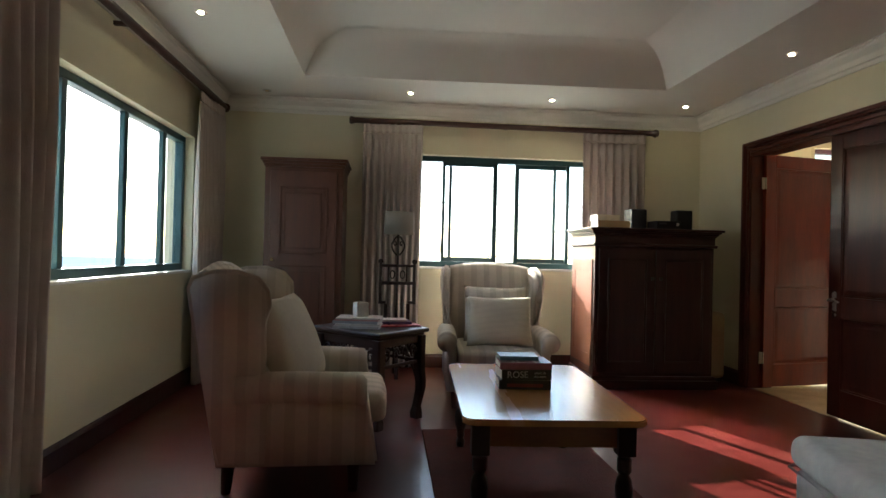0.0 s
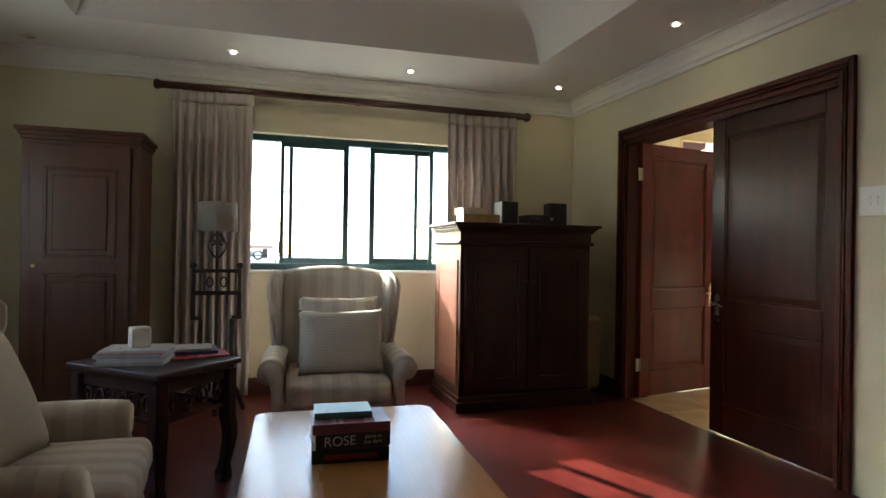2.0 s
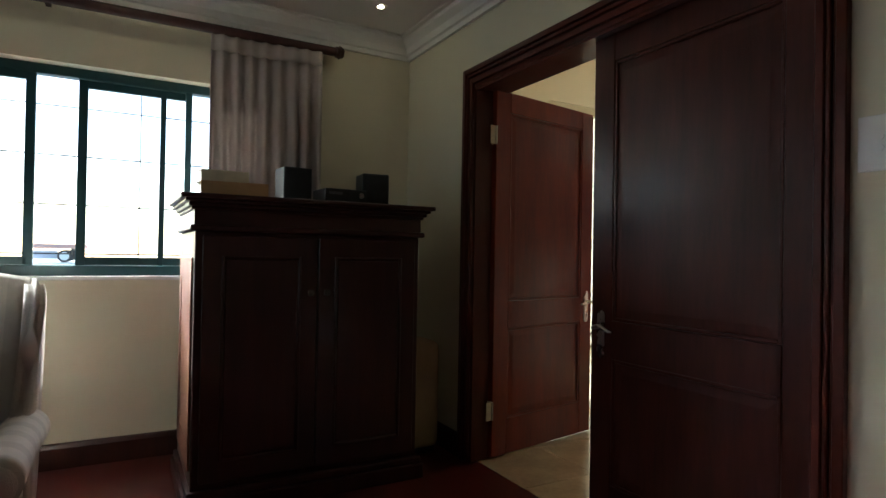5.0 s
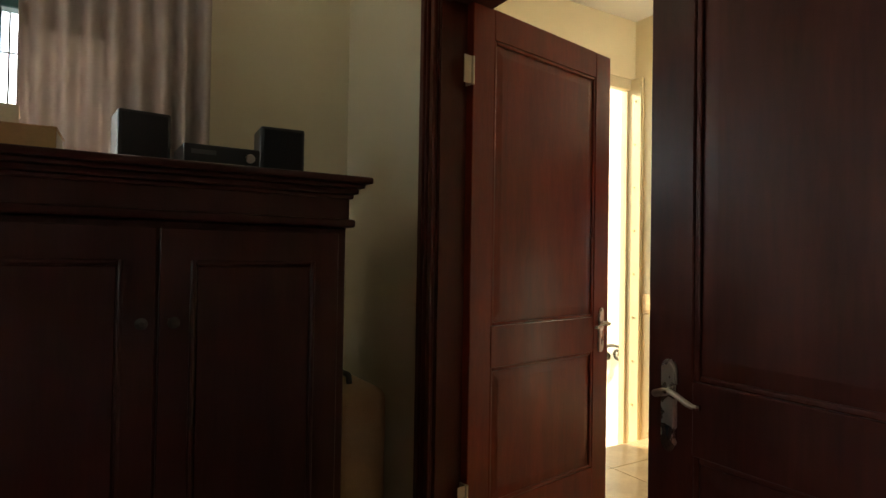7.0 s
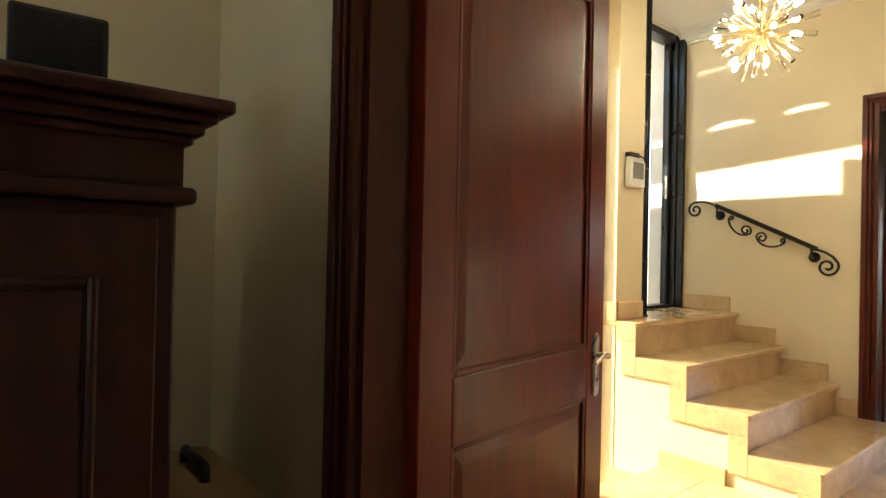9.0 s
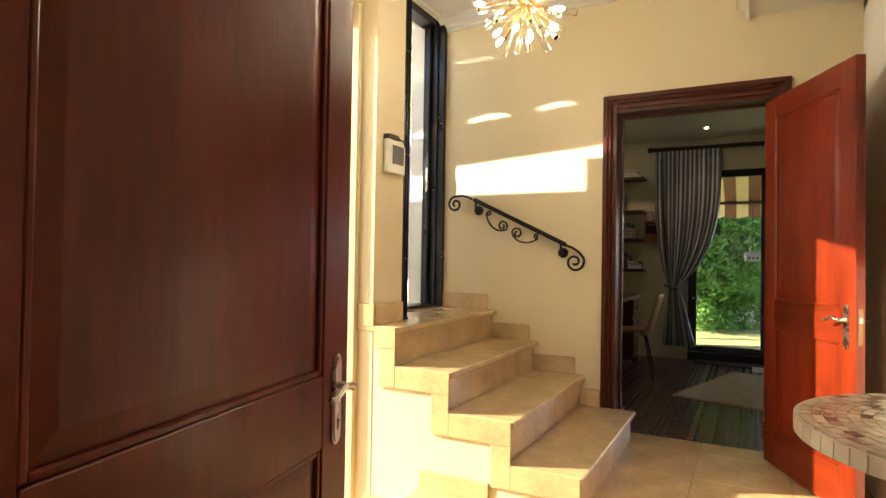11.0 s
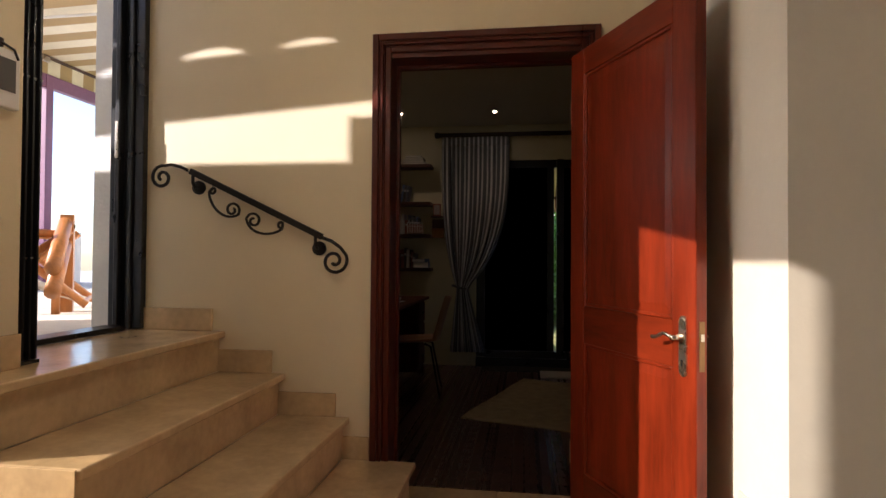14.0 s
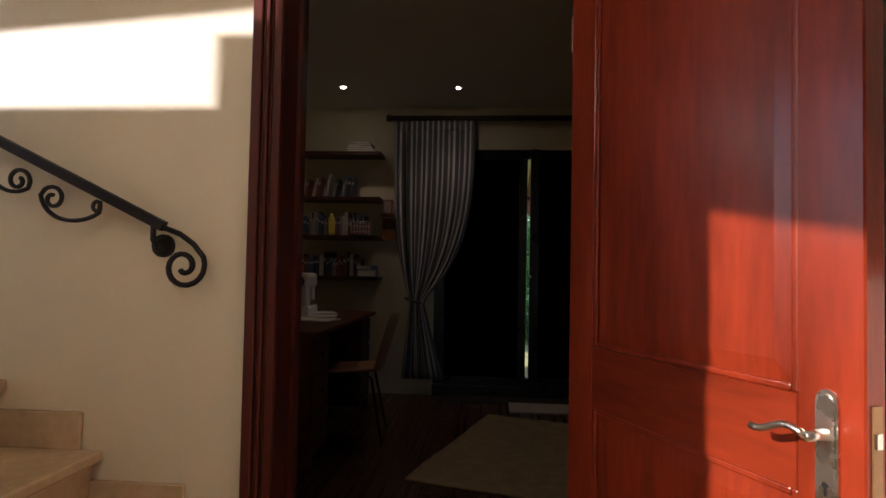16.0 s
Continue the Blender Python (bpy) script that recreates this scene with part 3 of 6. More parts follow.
def curtain(label, a, b, z0, z1, folds, mat, depth=0.035, tie=None, seed=1, tape=0.09, swell=2.2):
    """A pleated curtain from ground point a to b. tie: (height, share of the width, side) gathers it to one side."""
    rnd = random.Random(seed)
    c = thing("curtain", label, "curtain", (*a, 0), math.degrees(math.atan2(b[1] - a[1], b[0] - a[0])))
    width = math.hypot(b[0] - a[0], b[1] - a[1])
    n, rows = folds * 10, 30
    phase = [rnd.uniform(-0.5, 0.5) for _ in range(folds + 2)]
    amp = [rnd.uniform(0.6, 1.25) for _ in range(folds + 2)]
    def sheet(lo, hi, squeeze, name):
        bm = bmesh.new()
        grid = []
        for j in range(rows + 1):
            z = lo + (hi - lo) * j / rows
            down = (z1 - z) / (z1 - z0)
            row = []
            for i in range(n + 1):
                u = i / n
                k = u * folds
                f, m = int(min(k, folds - 1)), k - int(min(k, folds - 1))
                am = (amp[f] * (1 - m) + amp[f + 1] * m)
                ph = (phase[f] * (1 - m) + phase[f + 1] * m) * min(1, down * 1.6)
                y = depth * (0.45 + 0.55 * min(1, down * 3)) * am * math.sin(2 * math.pi * (k + ph * 0.5)) * squeeze
                y += 0.012 * math.sin(5 * u + 3 * down)
                x = u * width + 0.012 * down * math.sin(9 * u + phase[1] * 6)
                if tie:
                    tz, share, side = tie
                    if z > tz:
                        g = ((z1 - z) / (z1 - tz)) ** swell
                    else:
                        g = 1 - 0.42 * min(1, (tz - z) / max(0.01, tz - z0))
                    s = 1 - (1 - share) * g
                    x = side * width + (x - side * width) * s
                row.append(bm.verts.new((x, y, z)))
            grid.append(row)
        uv = bm.loops.layers.uv.new("cloth")
        for r0, r1 in zip(grid, grid[1:]):
            for i in range(n):
                f = bm.faces.new((r0[i], r0[i + 1], r1[i + 1], r1[i]))
                for corner, k in zip(f.loops, (i, i + 1, i + 1, i)):
                    corner[uv].uv = (k / n, 0.5)
        ob = part(name, bm, mat, c, smooth=True)
        so = ob.modifiers.new("thickness", "SOLIDIFY")
        so.thickness = 0.004
    sheet(z0, z1 - tape, 1.0, "drape")
    rows = 3
    sheet(z1 - tape + 0.002, z1, 0.6, "heading")
    return c


beige = "beige cloth curtain hanging in pleats from the rod"
curtain(beige, (-0.38, 5.41), (0.19, 5.41), 0.02, 2.345, 9, curtain_cloth, seed=2)
curtain(beige, (1.78, 5.41), (2.41, 5.41), 0.02, 2.345, 8, curtain_cloth, seed=3)
curtain(beige, (-1.63, 4.62), (-1.63, 5.22), 0.02, 2.375, 8, curtain_cloth, seed=4)
curtain(beige, (-1.63, 1.75), (-1.63, 2.56), 0.02, 2.375, 9, curtain_cloth, seed=5)


def wardrobe():
    w = thing("wardrobe", "tall reddish wooden wardrobe with a panelled door", "wardrobe", (-0.855, 4.93, 0))
    hw, dp, h = 0.335, 0.50, 1.835
    part("body", one_box(-hw, 0.02, 0.07, hw, dp, h, bevel=0.005), wardrobe_wood, w)
    part("plinth", one_box(-hw - 0.015, 0.005, 0, hw + 0.015, dp, 0.09, bevel=0.006), wardrobe_wood, w)
    bm = bmesh.new()
    for i, (o, z) in enumerate(((0.010, h), (0.022, h + 0.025), (0.036, h + 0.05))):
        box(bm, -hw - o, 0.02 - o, z, hw + o, dp, z + 0.026, bevel=0.004, seg=1)
    part("cornice", bm, wardrobe_wood, w)
    door = part("door", one_box(-hw + 0.05, 0.0, 0.14, hw - 0.05, 0.02, h - 0.03, bevel=0.003, seg=1), wardrobe_wood, w)
    for z0, z1 in ((0.24, 0.98), (1.08, 1.66)):
        bm = bmesh.new()
        a = hw - 0.13
        for p in ((-a, z0, -a + 0.02, z1), (a - 0.02, z0, a, z1), (-a + 0.02, z0, a - 0.02, z0 + 0.02), (-a + 0.02, z1 - 0.02, a - 0.02, z1)):
            box(bm, p[0], -0.009, p[1], p[2], 0.0, p[3], bevel=0.003, seg=1)
        box(bm, -a + 0.05, -0.006, z0 + 0.05, a - 0.05, 0.0, z1 - 0.05, bevel=0.005, seg=1)
        part("panel", bm, wardrobe_wood, door)
    bm = bmesh.new()
    lathe(bm, [(0.006, 0), (0.006, 0.012), (0.014, 0.02), (0.014, 0.028), (0.006, 0.034)], sides=12)
    bmesh.ops.transform(bm, matrix=pose(-hw + 0.085, 0, 1.03, 90), verts=bm.verts)
    part("knob", bm, brass, door, "small brass door knob")


wardrobe_wood = material("reddish_wardrobe_wood", (0.078, 0.024, 0.011), 0.45, vary=0.3, scale=3, streak=(6, 6, 0.5), bump=0.05, coat=0.15)
wardrobe()


def tall_cabinet():
    c = thing("cabinet", "dark stained wooden cabinet with two panelled doors and a heavy cornice", "cabinet", (2.165, 4.60, 0))
    hw, dp, h = 0.53, 0.64, 1.215
    part("body", one_box(-hw, 0.02, 0.10, hw, dp, h, bevel=0.005), cabinet_wood, c)
    part("plinth", one_box(-hw - 0.03, -0.02, 0, hw + 0.03, dp, 0.075, bevel=0.008), cabinet_wood, c)
    part("plinth_moulding", one_box(-hw - 0.018, -0.008, 0.075, hw + 0.018, dp, 0.11, bevel=0.008), cabinet_wood, c)
    part("frieze", one_box(-hw - 0.005, 0.012, h + 0.026, hw + 0.005, dp, h + 0.09), cabinet_wood, c)
    part("moulding", one_box(-hw - 0.022, -0.008, h, hw + 0.022, dp, h + 0.026, bevel=0.009, seg=3), cabinet_wood, c)
    for o, z, t in ((0.018, h + 0.09, 0.014), (0.030, h + 0.104, 0.018), (0.045, h + 0.122, 0.014)):
        part("cornice", one_box(-hw - o, 0.02 - o, z, hw + o, dp, z + t, bevel=0.005), cabinet_wood, c)
    part("top", one_box(-hw - 0.064, -0.044, h + 0.136, hw + 0.064, dp, h + 0.157, bevel=0.006), cabinet_wood, c)
    for s in (-1, 1):
        x0, x1 = sorted((s * 0.004, s * (hw - 0.03)))
        d = part("door", one_box(x0, 0.0, 0.14, x1, 0.02, h - 0.02, bevel=0.003, seg=1), cabinet_wood, c)
        part("panel", one_box(x0 + 0.09, -0.006, 0.24, x1 - 0.09, 0.0, h - 0.12, bevel=0.005, seg=1), cabinet_wood, d)
        for p in ((x0 + 0.075, 0.225, x0 + 0.088, h - 0.105), (x1 - 0.088, 0.225, x1 - 0.075, h - 0.105), (x0 + 0.088, 0.225, x1 - 0.088, 0.238), (x0 + 0.088, h - 0.118, x1 - 0.088, h - 0.105)):
            part("bead", one_box(p[0], -0.010, p[1], p[2], 0.0, p[3], bevel=0.004, seg=1), cabinet_wood, d)
        bm = bmesh.new()
        lathe(bm, [(0.006, 0), (0.006, 0.012), (0.015, 0.02), (0.016, 0.028), (0.006, 0.034)], sides=12)
        bmesh.ops.transform(bm, matrix=pose(s * 0.038, 0, 0.945, 90), verts=bm.verts)
        part("knob", bm, dull_knob, d, "small dull metal knob")
    # rails and panel on the left side, in a paler brown than the body
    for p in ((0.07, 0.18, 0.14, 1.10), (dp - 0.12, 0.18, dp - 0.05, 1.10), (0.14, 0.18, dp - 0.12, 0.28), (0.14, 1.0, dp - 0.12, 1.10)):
        part("side_rail", one_box(-hw - 0.008, p[0], p[1], -hw - 0.0045, p[2], p[3], bevel=0.001, seg=1), brown_side, c, "brown side rail")
    part("side_panel", one_box(-hw - 0.004, 0.07, 0.18, -hw - 0.0005, dp - 0.05, 1.10), brown_side, c, "brown side panel")


brown_side = material("brown_side_wood", (0.15, 0.052, 0.027), 0.45, vary=0.25, scale=3, streak=(6, 6, 0.5), bump=0.05, spec=0.35)
dull_knob = material("dull_knob_metal", (0.06, 0.052, 0.046), 0.4, metal=0.7, vary=0.2)
tall_cabinet()
TOP = 1.372


def speaker(x, y, turn):
    s = thing("speaker", "small black cube loudspeaker on the dark cabinet", "loudspeaker", (x, y, TOP), turn, "loudspeakers on the cabinet")
    part("case", one_box(-0.075, -0.07, 0.004, 0.075, 0.07, 0.192, bevel=0.008), plastic_black, s)
    part("grille", one_box(-0.066, -0.076, 0.014, 0.066, -0.07, 0.183, bevel=0.003), material("speaker_cloth", (0.02, 0.02, 0.022), 0.95, bump=0.5, bump_scale=300), s)
    for i in (-1, 1):
        for j in (-1, 1):
            bm = bmesh.new()
            cyl(bm, (i * 0.055, j * 0.05, 0), (i * 0.055, j * 0.05, 0.006), 0.008, sides=8)
            part("foot", bm, plastic_black, s)


speaker(2.14, 4.98, 6), speaker(2.575, 4.97, -4)
pl = thing("media_player", "flat black media player with a silver knob", "media player", (2.345, 4.84, TOP), 2)
part("case", one_box(-0.11, -0.09, 0.003, 0.11, 0.1, 0.08, bevel=0.004), plastic_black, pl)
bm = bmesh.new()
cyl(bm, (0.08, -0.098, 0.05), (0.08, -0.089, 0.05), 0.014, sides=16)
part("knob", bm, steel, pl, "silver round knob")
bm = bmesh.new()
box(bm, -0.09, -0.092, 0.050, -0.02, -0.0895, 0.064)
part("display", bm, screen_grey, pl)


def book(name, label, x, y, z, w, d, h, turn, cover, pages=None, group=""):
    b = thing(name, label, "book", (x, y, z), turn, group)
    part("page_block", one_box(-w / 2 + 0.004, -d / 2 + 0.004, 0.003, w / 2 - 0.004, d / 2 - 0.004, h - 0.003), pages or paper, b)
    bm = bmesh.new()
    box(bm, -w / 2, -d / 2, 0, w / 2, d / 2, 0.0025)
    box(bm, -w / 2, -d / 2, h - 0.0025, w / 2, d / 2, h)
    box(bm, -w / 2, -d / 2, 0.0025, w / 2, -d / 2 + 0.003, h - 0.0025)
    part("cover", bm, cover, b)
    return b


def plain(name, rgb, rough=0.5):
    return material(name, rgb, rough, vary=0.12, scale=20)


gold_tan = plain("tan_leather", (0.40, 0.24, 0.10))
book("album", "tan bound album lying on the cabinet", 1.80, 4.72, TOP, 0.28, 0.20, 0.06, -3, gold_tan)
book("album", "cream bound album lying on another", 1.75, 4.73, TOP + 0.061, 0.20, 0.17, 0.05, 4, plain("cream_cover", (0.7, 0.62, 0.45)))

# tan suitcase standing in the corner behind the cabinet
sc = thing("suitcase", "tan soft suitcase standing beside the dark cabinet", "suitcase", (2.87, 5.08, 0), 0)
part("shell", one_box(-0.10, -0.21, 0.03, 0.11, 0.21, 0.64, bevel=0.05, seg=4), material("tan_canvas", (0.36, 0.25, 0.14), 0.8, bump=0.4, bump_scale=200), sc, smooth=True)
bm = bmesh.new()
tube(bm, [(0, -0.08, 0.63), (0, -0.07, 0.67), (0, 0.07, 0.67), (0, 0.08, 0.63)], 0.012)
part("handle", bm, plastic_black, sc, smooth=True)
for y in (-0.16, 0.16):
    bm = bmesh.new()
    cyl(bm, (-0.08, y, 0.03), (0.08, y, 0.03), 0.03, sides=14)
    part("wheel", bm, plastic_black, sc)


# coffee table
def turned_leg(bm, x, y, top):
    box(bm, x - 0.036, y - 0.036, top - 0.13, x + 0.036, y + 0.036, top, bevel=0.003, seg=1)
    lathe(bm, [(0.016, 0), (0.022, 0.012), (0.026, 0.04), (0.018, 0.06), (0.024, 0.075), (0.020, 0.09), (0.033, 0.14), (0.036, 0.18), (0.030, 0.215), (0.020, 0.235), (0.030, 0.25), (0.030, top - 0.145), (0.022, top - 0.138), (0.034, top - 0.13)], x, y, 20)


def coffee_table():
    t = thing("coffee_table", "honey pine coffee table with dark turned legs", "coffee table", (0.59, 2.615, 0), -3)
    hx, hy, h = 0.37, 0.58, 0.47
    outline = []
    for cx, cy, a0 in ((hx, hy, 0), (-hx, hy, 90), (-hx, -hy, 180), (hx, -hy, 270)):
        for i in range(7):
            a = radians(a0 + 15 * i)
            r = 0.045
            outline.append((cx - math.copysign(r, cx) + r * math.cos(a), cy - math.copysign(r, cy) + r * math.sin(a)))
    bm = bmesh.new()
    prism(bm, outline, "z", h - 0.026, h)
    bmesh.ops.bevel(bm, geom=[e for e in bm.edges if abs(e.verts[0].co.z - e.verts[1].co.z) < 1e-5], offset=0.006, segments=3, affect="EDGES")
    part("tabletop", bm, pine, t)
    for s in (-1, 1):
        part("apron", one_box(-hx + 0.09, s * (hy - 0.075) - 0.011, h - 0.125, hx - 0.09, s * (hy - 0.075) + 0.011, h - 0.026), pine_dark, t)
        part("apron", one_box(s * (hx - 0.075) - 0.011, -hy + 0.09, h - 0.125, s * (hx - 0.075) + 0.011, hy - 0.09, h - 0.026), pine_dark, t)
        for q in (-1, 1):
            bm = bmesh.new()
            turned_leg(bm, s * (hx - 0.075), q * (hy - 0.075), h - 0.026)
            part("leg", bm, black_wood, t, "dark turned leg", smooth=False)


pine_dark = material("brown_pine_apron", (0.20, 0.075, 0.025), 0.4, vary=0.25, scale=3, streak=(1, 6, 6))
coffee_table()
novel = [("dark paperback novel lying on the coffee table", 0.25, 0.17, 0.044, (0.012, 0.012, 0.014)), ("black paperback novel with a pale title", 0.245, 0.165, 0.050, (0.016, 0.018, 0.020)),
         ("plum coloured novel with white title", 0.25, 0.175, 0.032, (0.20, 0.055, 0.085)), ("slim book with a pale blue glossy cover", 0.19, 0.125, 0.02, (0.22, 0.42, 0.45))]
z = 0.471
stack = []
for i, (label, w, d, h, rgb) in enumerate(novel):
    stack.append(book("book", label, 0.555 - 0.02 * (i == 3), 2.63 + 0.035 * (i == 3), z, w, d, h, (-4, 2, -2, -3)[i], plain("book_cover", rgb, 0.35), group="books stacked on the coffee table"))
    z += h + 0.001


def lettering(text, parent, x, y, z, size, mat, rx=90, rz=0):
    c = bpy.data.curves.new("lettering", "FONT")
    c.body, c.size, c.extrude, c.align_x, c.align_y = text, size, 0.0004, "CENTER", "CENTER"
    ob = new("lettering", c)
    c.materials.append(mat)
    ob.parent = parent
    ob.matrix_basis = pose(x, y, z, rx, 0, rz)
    return ob


ink = plain("pale_print", (0.7, 0.68, 0.66))
lettering("ROSE", stack[1], -0.045, -0.0832, 0.025, 0.044, ink)
lettering("alone in\nthe dark", stack[1], 0.065, -0.0832, 0.025, 0.018, ink)
lettering("KILLING\nMONICA", stack[2], -0.045, -0.03, 0.0325, 0.024, ink, rx=0, rz=90)
part("print", one_box(-0.085, -0.0865, 0.012, 0.085, -0.0845, 0.028), plain("red_print", (0.25, 0.03, 0.03)), stack[0])
lettering("CANDACE\nBUSHNELL", stack[2], 0.06, -0.03, 0.0325, 0.022, ink, rx=0, rz=90)


def wrinkle(bm, amount, scale=6.0, seed=0.0):
    for v in bm.verts:
        n = noise.noise_vector(v.co * scale + Vector((seed, seed * 2, 0)))
        v.co += n * amount


def dense_box(x0, y0, z0, x1, y1, z1, bevel, cuts=5, puff=0.0, seg=4):
    bm = bmesh.new()
    box(bm, x0, y0, z0, x1, y1, z1, bevel=bevel, seg=seg)
    bmesh.ops.subdivide_edges(bm, edges=[e for e in bm.edges if e.calc_length() > 0.12], cuts=cuts, use_grid_fill=True)
    if puff:
        cx, cy, cz = (x0 + x1) / 2, (y0 + y1) / 2, (z0 + z1) / 2
        for v in bm.verts:
            u, w, q = (v.co.x - cx) / (x1 - x0) * 2, (v.co.y - cy) / (y1 - y0) * 2, (v.co.z - cz) / (z1 - z0) * 2
            v.co.z += q * puff * max(0, 1 - u * u) * max(0, 1 - w * w)
            v.co.x += u * puff * 0.5 * max(0, 1 - w * w) * (1 - abs(q) * 0.5)
            v.co.y += w * puff * 0.5 * max(0, 1 - u * u) * (1 - abs(q) * 0.5)
    return bm


def armchair(at, turn, label, seed):
    """Wing chair; its front looks along its own -y."""
    c = thing("armchair", label, "armchair", at, turn, "pair of wing chairs")
    bm = dense_box(-0.36, -0.385, 0.13, 0.36, 0.27, 0.34, 0.02, 2, seg=2)
    part("seat_frame", bm, linen, c, smooth=True)
    bm = dense_box(-0.285, -0.455, 0.30, 0.285, 0.20, 0.435, 0.04, 5, 0.022)
    wrinkle(bm, 0.006, 9, seed)
    part("seat_cushion", bm, linen, c, smooth=True)
    # back: a curved slab with an arched crest
    bm = bmesh.new()
    nx, nz = 16, 14
    def back(u, q, rear):
        x = (u - 0.5) * 0.66
        top = 0.985 + 0.035 * (1 - (2 * u - 1) ** 2)
        z0 = 0.16 if rear else 0.34
        zz = z0 + (top - z0) * q
        y = 0.20 + 0.13 * (zz - 0.34) / 0.64 + (0.0 if not rear else 0.12 - 0.04 * q)
        if not rear:
            y -= 0.030 * math.sin(math.pi * min(1, q)) * (1 - (2 * u - 1) ** 4)
        return Vector((x, y, zz))
    sheets = []
    for rear in (False, True):
        sheets.append([[bm.verts.new(back(i / nx, j / nz, rear)) for i in range(nx + 1)] for j in range(nz + 1)])
    for g in sheets:
        for j in range(nz):
            for i in range(nx):
                bm.faces.new((g[j][i], g[j][i + 1], g[j + 1][i + 1], g[j + 1][i]))
    f, r = sheets
    crest = []
    for i in range(nx + 1):
        mid = (f[nz][i].co + r[nz][i].co) / 2
        crest.append(bm.verts.new(mid + Vector((0, 0, 0.03))))
    for i in range(nx):
        bm.faces.new((f[nz][i], f[nz][i + 1], crest[i + 1], crest[i])), bm.faces.new((crest[i], crest[i + 1], r[nz][i + 1], r[nz][i]))
        bm.faces.new((f[0][i], r[0][i], r[0][i + 1], f[0][i + 1]))
    for j in range(nz):
        for i in (0, nx):
            bm.faces.new((f[j][i], f[j + 1][i], r[j + 1][i], r[j][i]))
    wrinkle(bm, 0.004, 7, seed + 3)
    part("backrest", bm, linen, c, smooth=True)
    ear = [(0.295, 0.135), (0.325, 0.32), (0.44, 0.93), (0.42, 0.985), (0.33, 1.015), (0.22, 1.02), (0.12, 0.99), (0.07, 0.93), (0.065, 0.86), (0.09, 0.78), (0.115, 0.70), (0.11, 0.62), (0.07, 0.555), (0.05, 0.50), (0.06, 0.135)]
    for s in (-1, 1):
        bm = bmesh.new()
        prism(bm, ear, "x", s * 0.30, s * 0.357)
        bmesh.ops.bevel(bm, geom=[e for e in bm.edges if abs(e.verts[0].co.x - e.verts[1].co.x) < 1e-4], offset=0.022, segments=4, affect="EDGES")
        bmesh.ops.triangulate(bm, faces=[q for q in bm.faces if len(q.verts) > 4])
        for v in bm.verts:
            k = max(0, (0.30 - v.co.y)) * max(0, v.co.z - 0.5)
            v.co.x += s * (0.02 + k * 0.50)
        wrinkle(bm, 0.003, 8, seed + 5)
        part("wing", bm, linen_side, c, smooth=True)
        bm = bmesh.new()
        outline = [(0.295, 0.14), (0.295, 0.46)]
        for k in range(15):
            a = radians(170 - 20 * k)
            outline.append((0.355 + 0.072 * math.cos(a), 0.482 + 0.070 * math.sin(a)))
        outline += [(0.372, 0.38), (0.372, 0.14)]
        steps = 12
        rings = []
        for i in range(steps + 1):
            u = i / steps
            y = -0.365 + 0.585 * u
            lift = 0.012 * math.sin(u * 3) - 0.04 * max(0, 0.12 - u)
            rings.append([bm.verts.new((s * (px + (0.02 if pz > 0.4 else 0) * (1 - u)), y - (0.0 if pz > 0.42 else 0.085 * (1 - pz / 0.42)) * (1 - u) ** 2, pz + (lift if pz > 0.3 else 0))) for px, pz in outline])
        m = len(outline)
        for r0, r1 in zip(rings, rings[1:]):
            for k in range(m):
                bm.faces.new((r0[k], r0[(k + 1) % m], r1[(k + 1) % m], r1[k]))
        bm.faces.new(rings[0]), bm.faces.new(rings[-1][::-1])
        bmesh.ops.bevel(bm, geom=[e for e in bm.edges if all(abs(v.co.y - (-0.40)) < 0.075 and e.calc_length() < 0.4 for v in e.verts) and len(e.link_faces) == 2 and any(len(q.verts) > 4 for q in e.link_faces)], offset=0.012, segments=2, affect="EDGES")
        bmesh.ops.triangulate(bm, faces=[q for q in bm.faces if len(q.verts) > 4])
        part("armrest", bm, linen_side, c, smooth=True)
        for y in (-0.31, 0.31):
            bm = bmesh.new()
            cyl(bm, (s * 0.305, y - (0.05 if y > 0 else 0), 0), (s * 0.31, y - (0.06 if y > 0 else 0), 0.14), 0.022, 0.031, 12)
            part("leg", bm, dark_wood, c, "dark tapered wooden leg")
    return c


armchair((-0.575, 2.85, 0), 92, "cream and beige striped wing chair with rolled arms", 1.0)
armchair((0.712, 4.30, 0), -3, "cream and beige striped wing chair below the window", 2.0)


def pillow(at, turn, tilt, w, h, t, mat, label, seed):
    p = thing("pillow", label, "pillow", at, turn)
    bm = bmesh.new()
    n = 18
    for s in (-1, 1):
        g = []
        for j in range(n + 1):
            row = []
            for i in range(n + 1):
                u, v = 2 * i / n - 1, 2 * j / n - 1
                puff = (max(0, 1 - u ** 4) * max(0, 1 - v ** 4)) ** 0.6
                pinch = 1 - 0.06 * (1 - abs(v) ** 3) * abs(u) ** 6
                pinch2 = 1 - 0.06 * (1 - abs(u) ** 3) * abs(v) ** 6
                row.append(bm.verts.new((u * w / 2 * pinch, s * t / 2 * puff, v * h / 2 * pinch2)))
            g.append(row)
        for j in range(n):
            for i in range(n):
                bm.faces.new((g[j][i], g[j][i + 1], g[j + 1][i + 1], g[j + 1][i]))
    bmesh.ops.remove_doubles(bm, verts=bm.verts, dist=0.0006)
    wrinkle(bm, 0.006, 7, seed)
    bmesh.ops.transform(bm, matrix=pose(0, 0, 0, -tilt), verts=bm.verts)
    low = min(v.co.z for v in bm.verts)
    bmesh.ops.translate(bm, verts=bm.verts, vec=(0, 0, -low))
    part("cover", bm, mat, p, smooth=True)


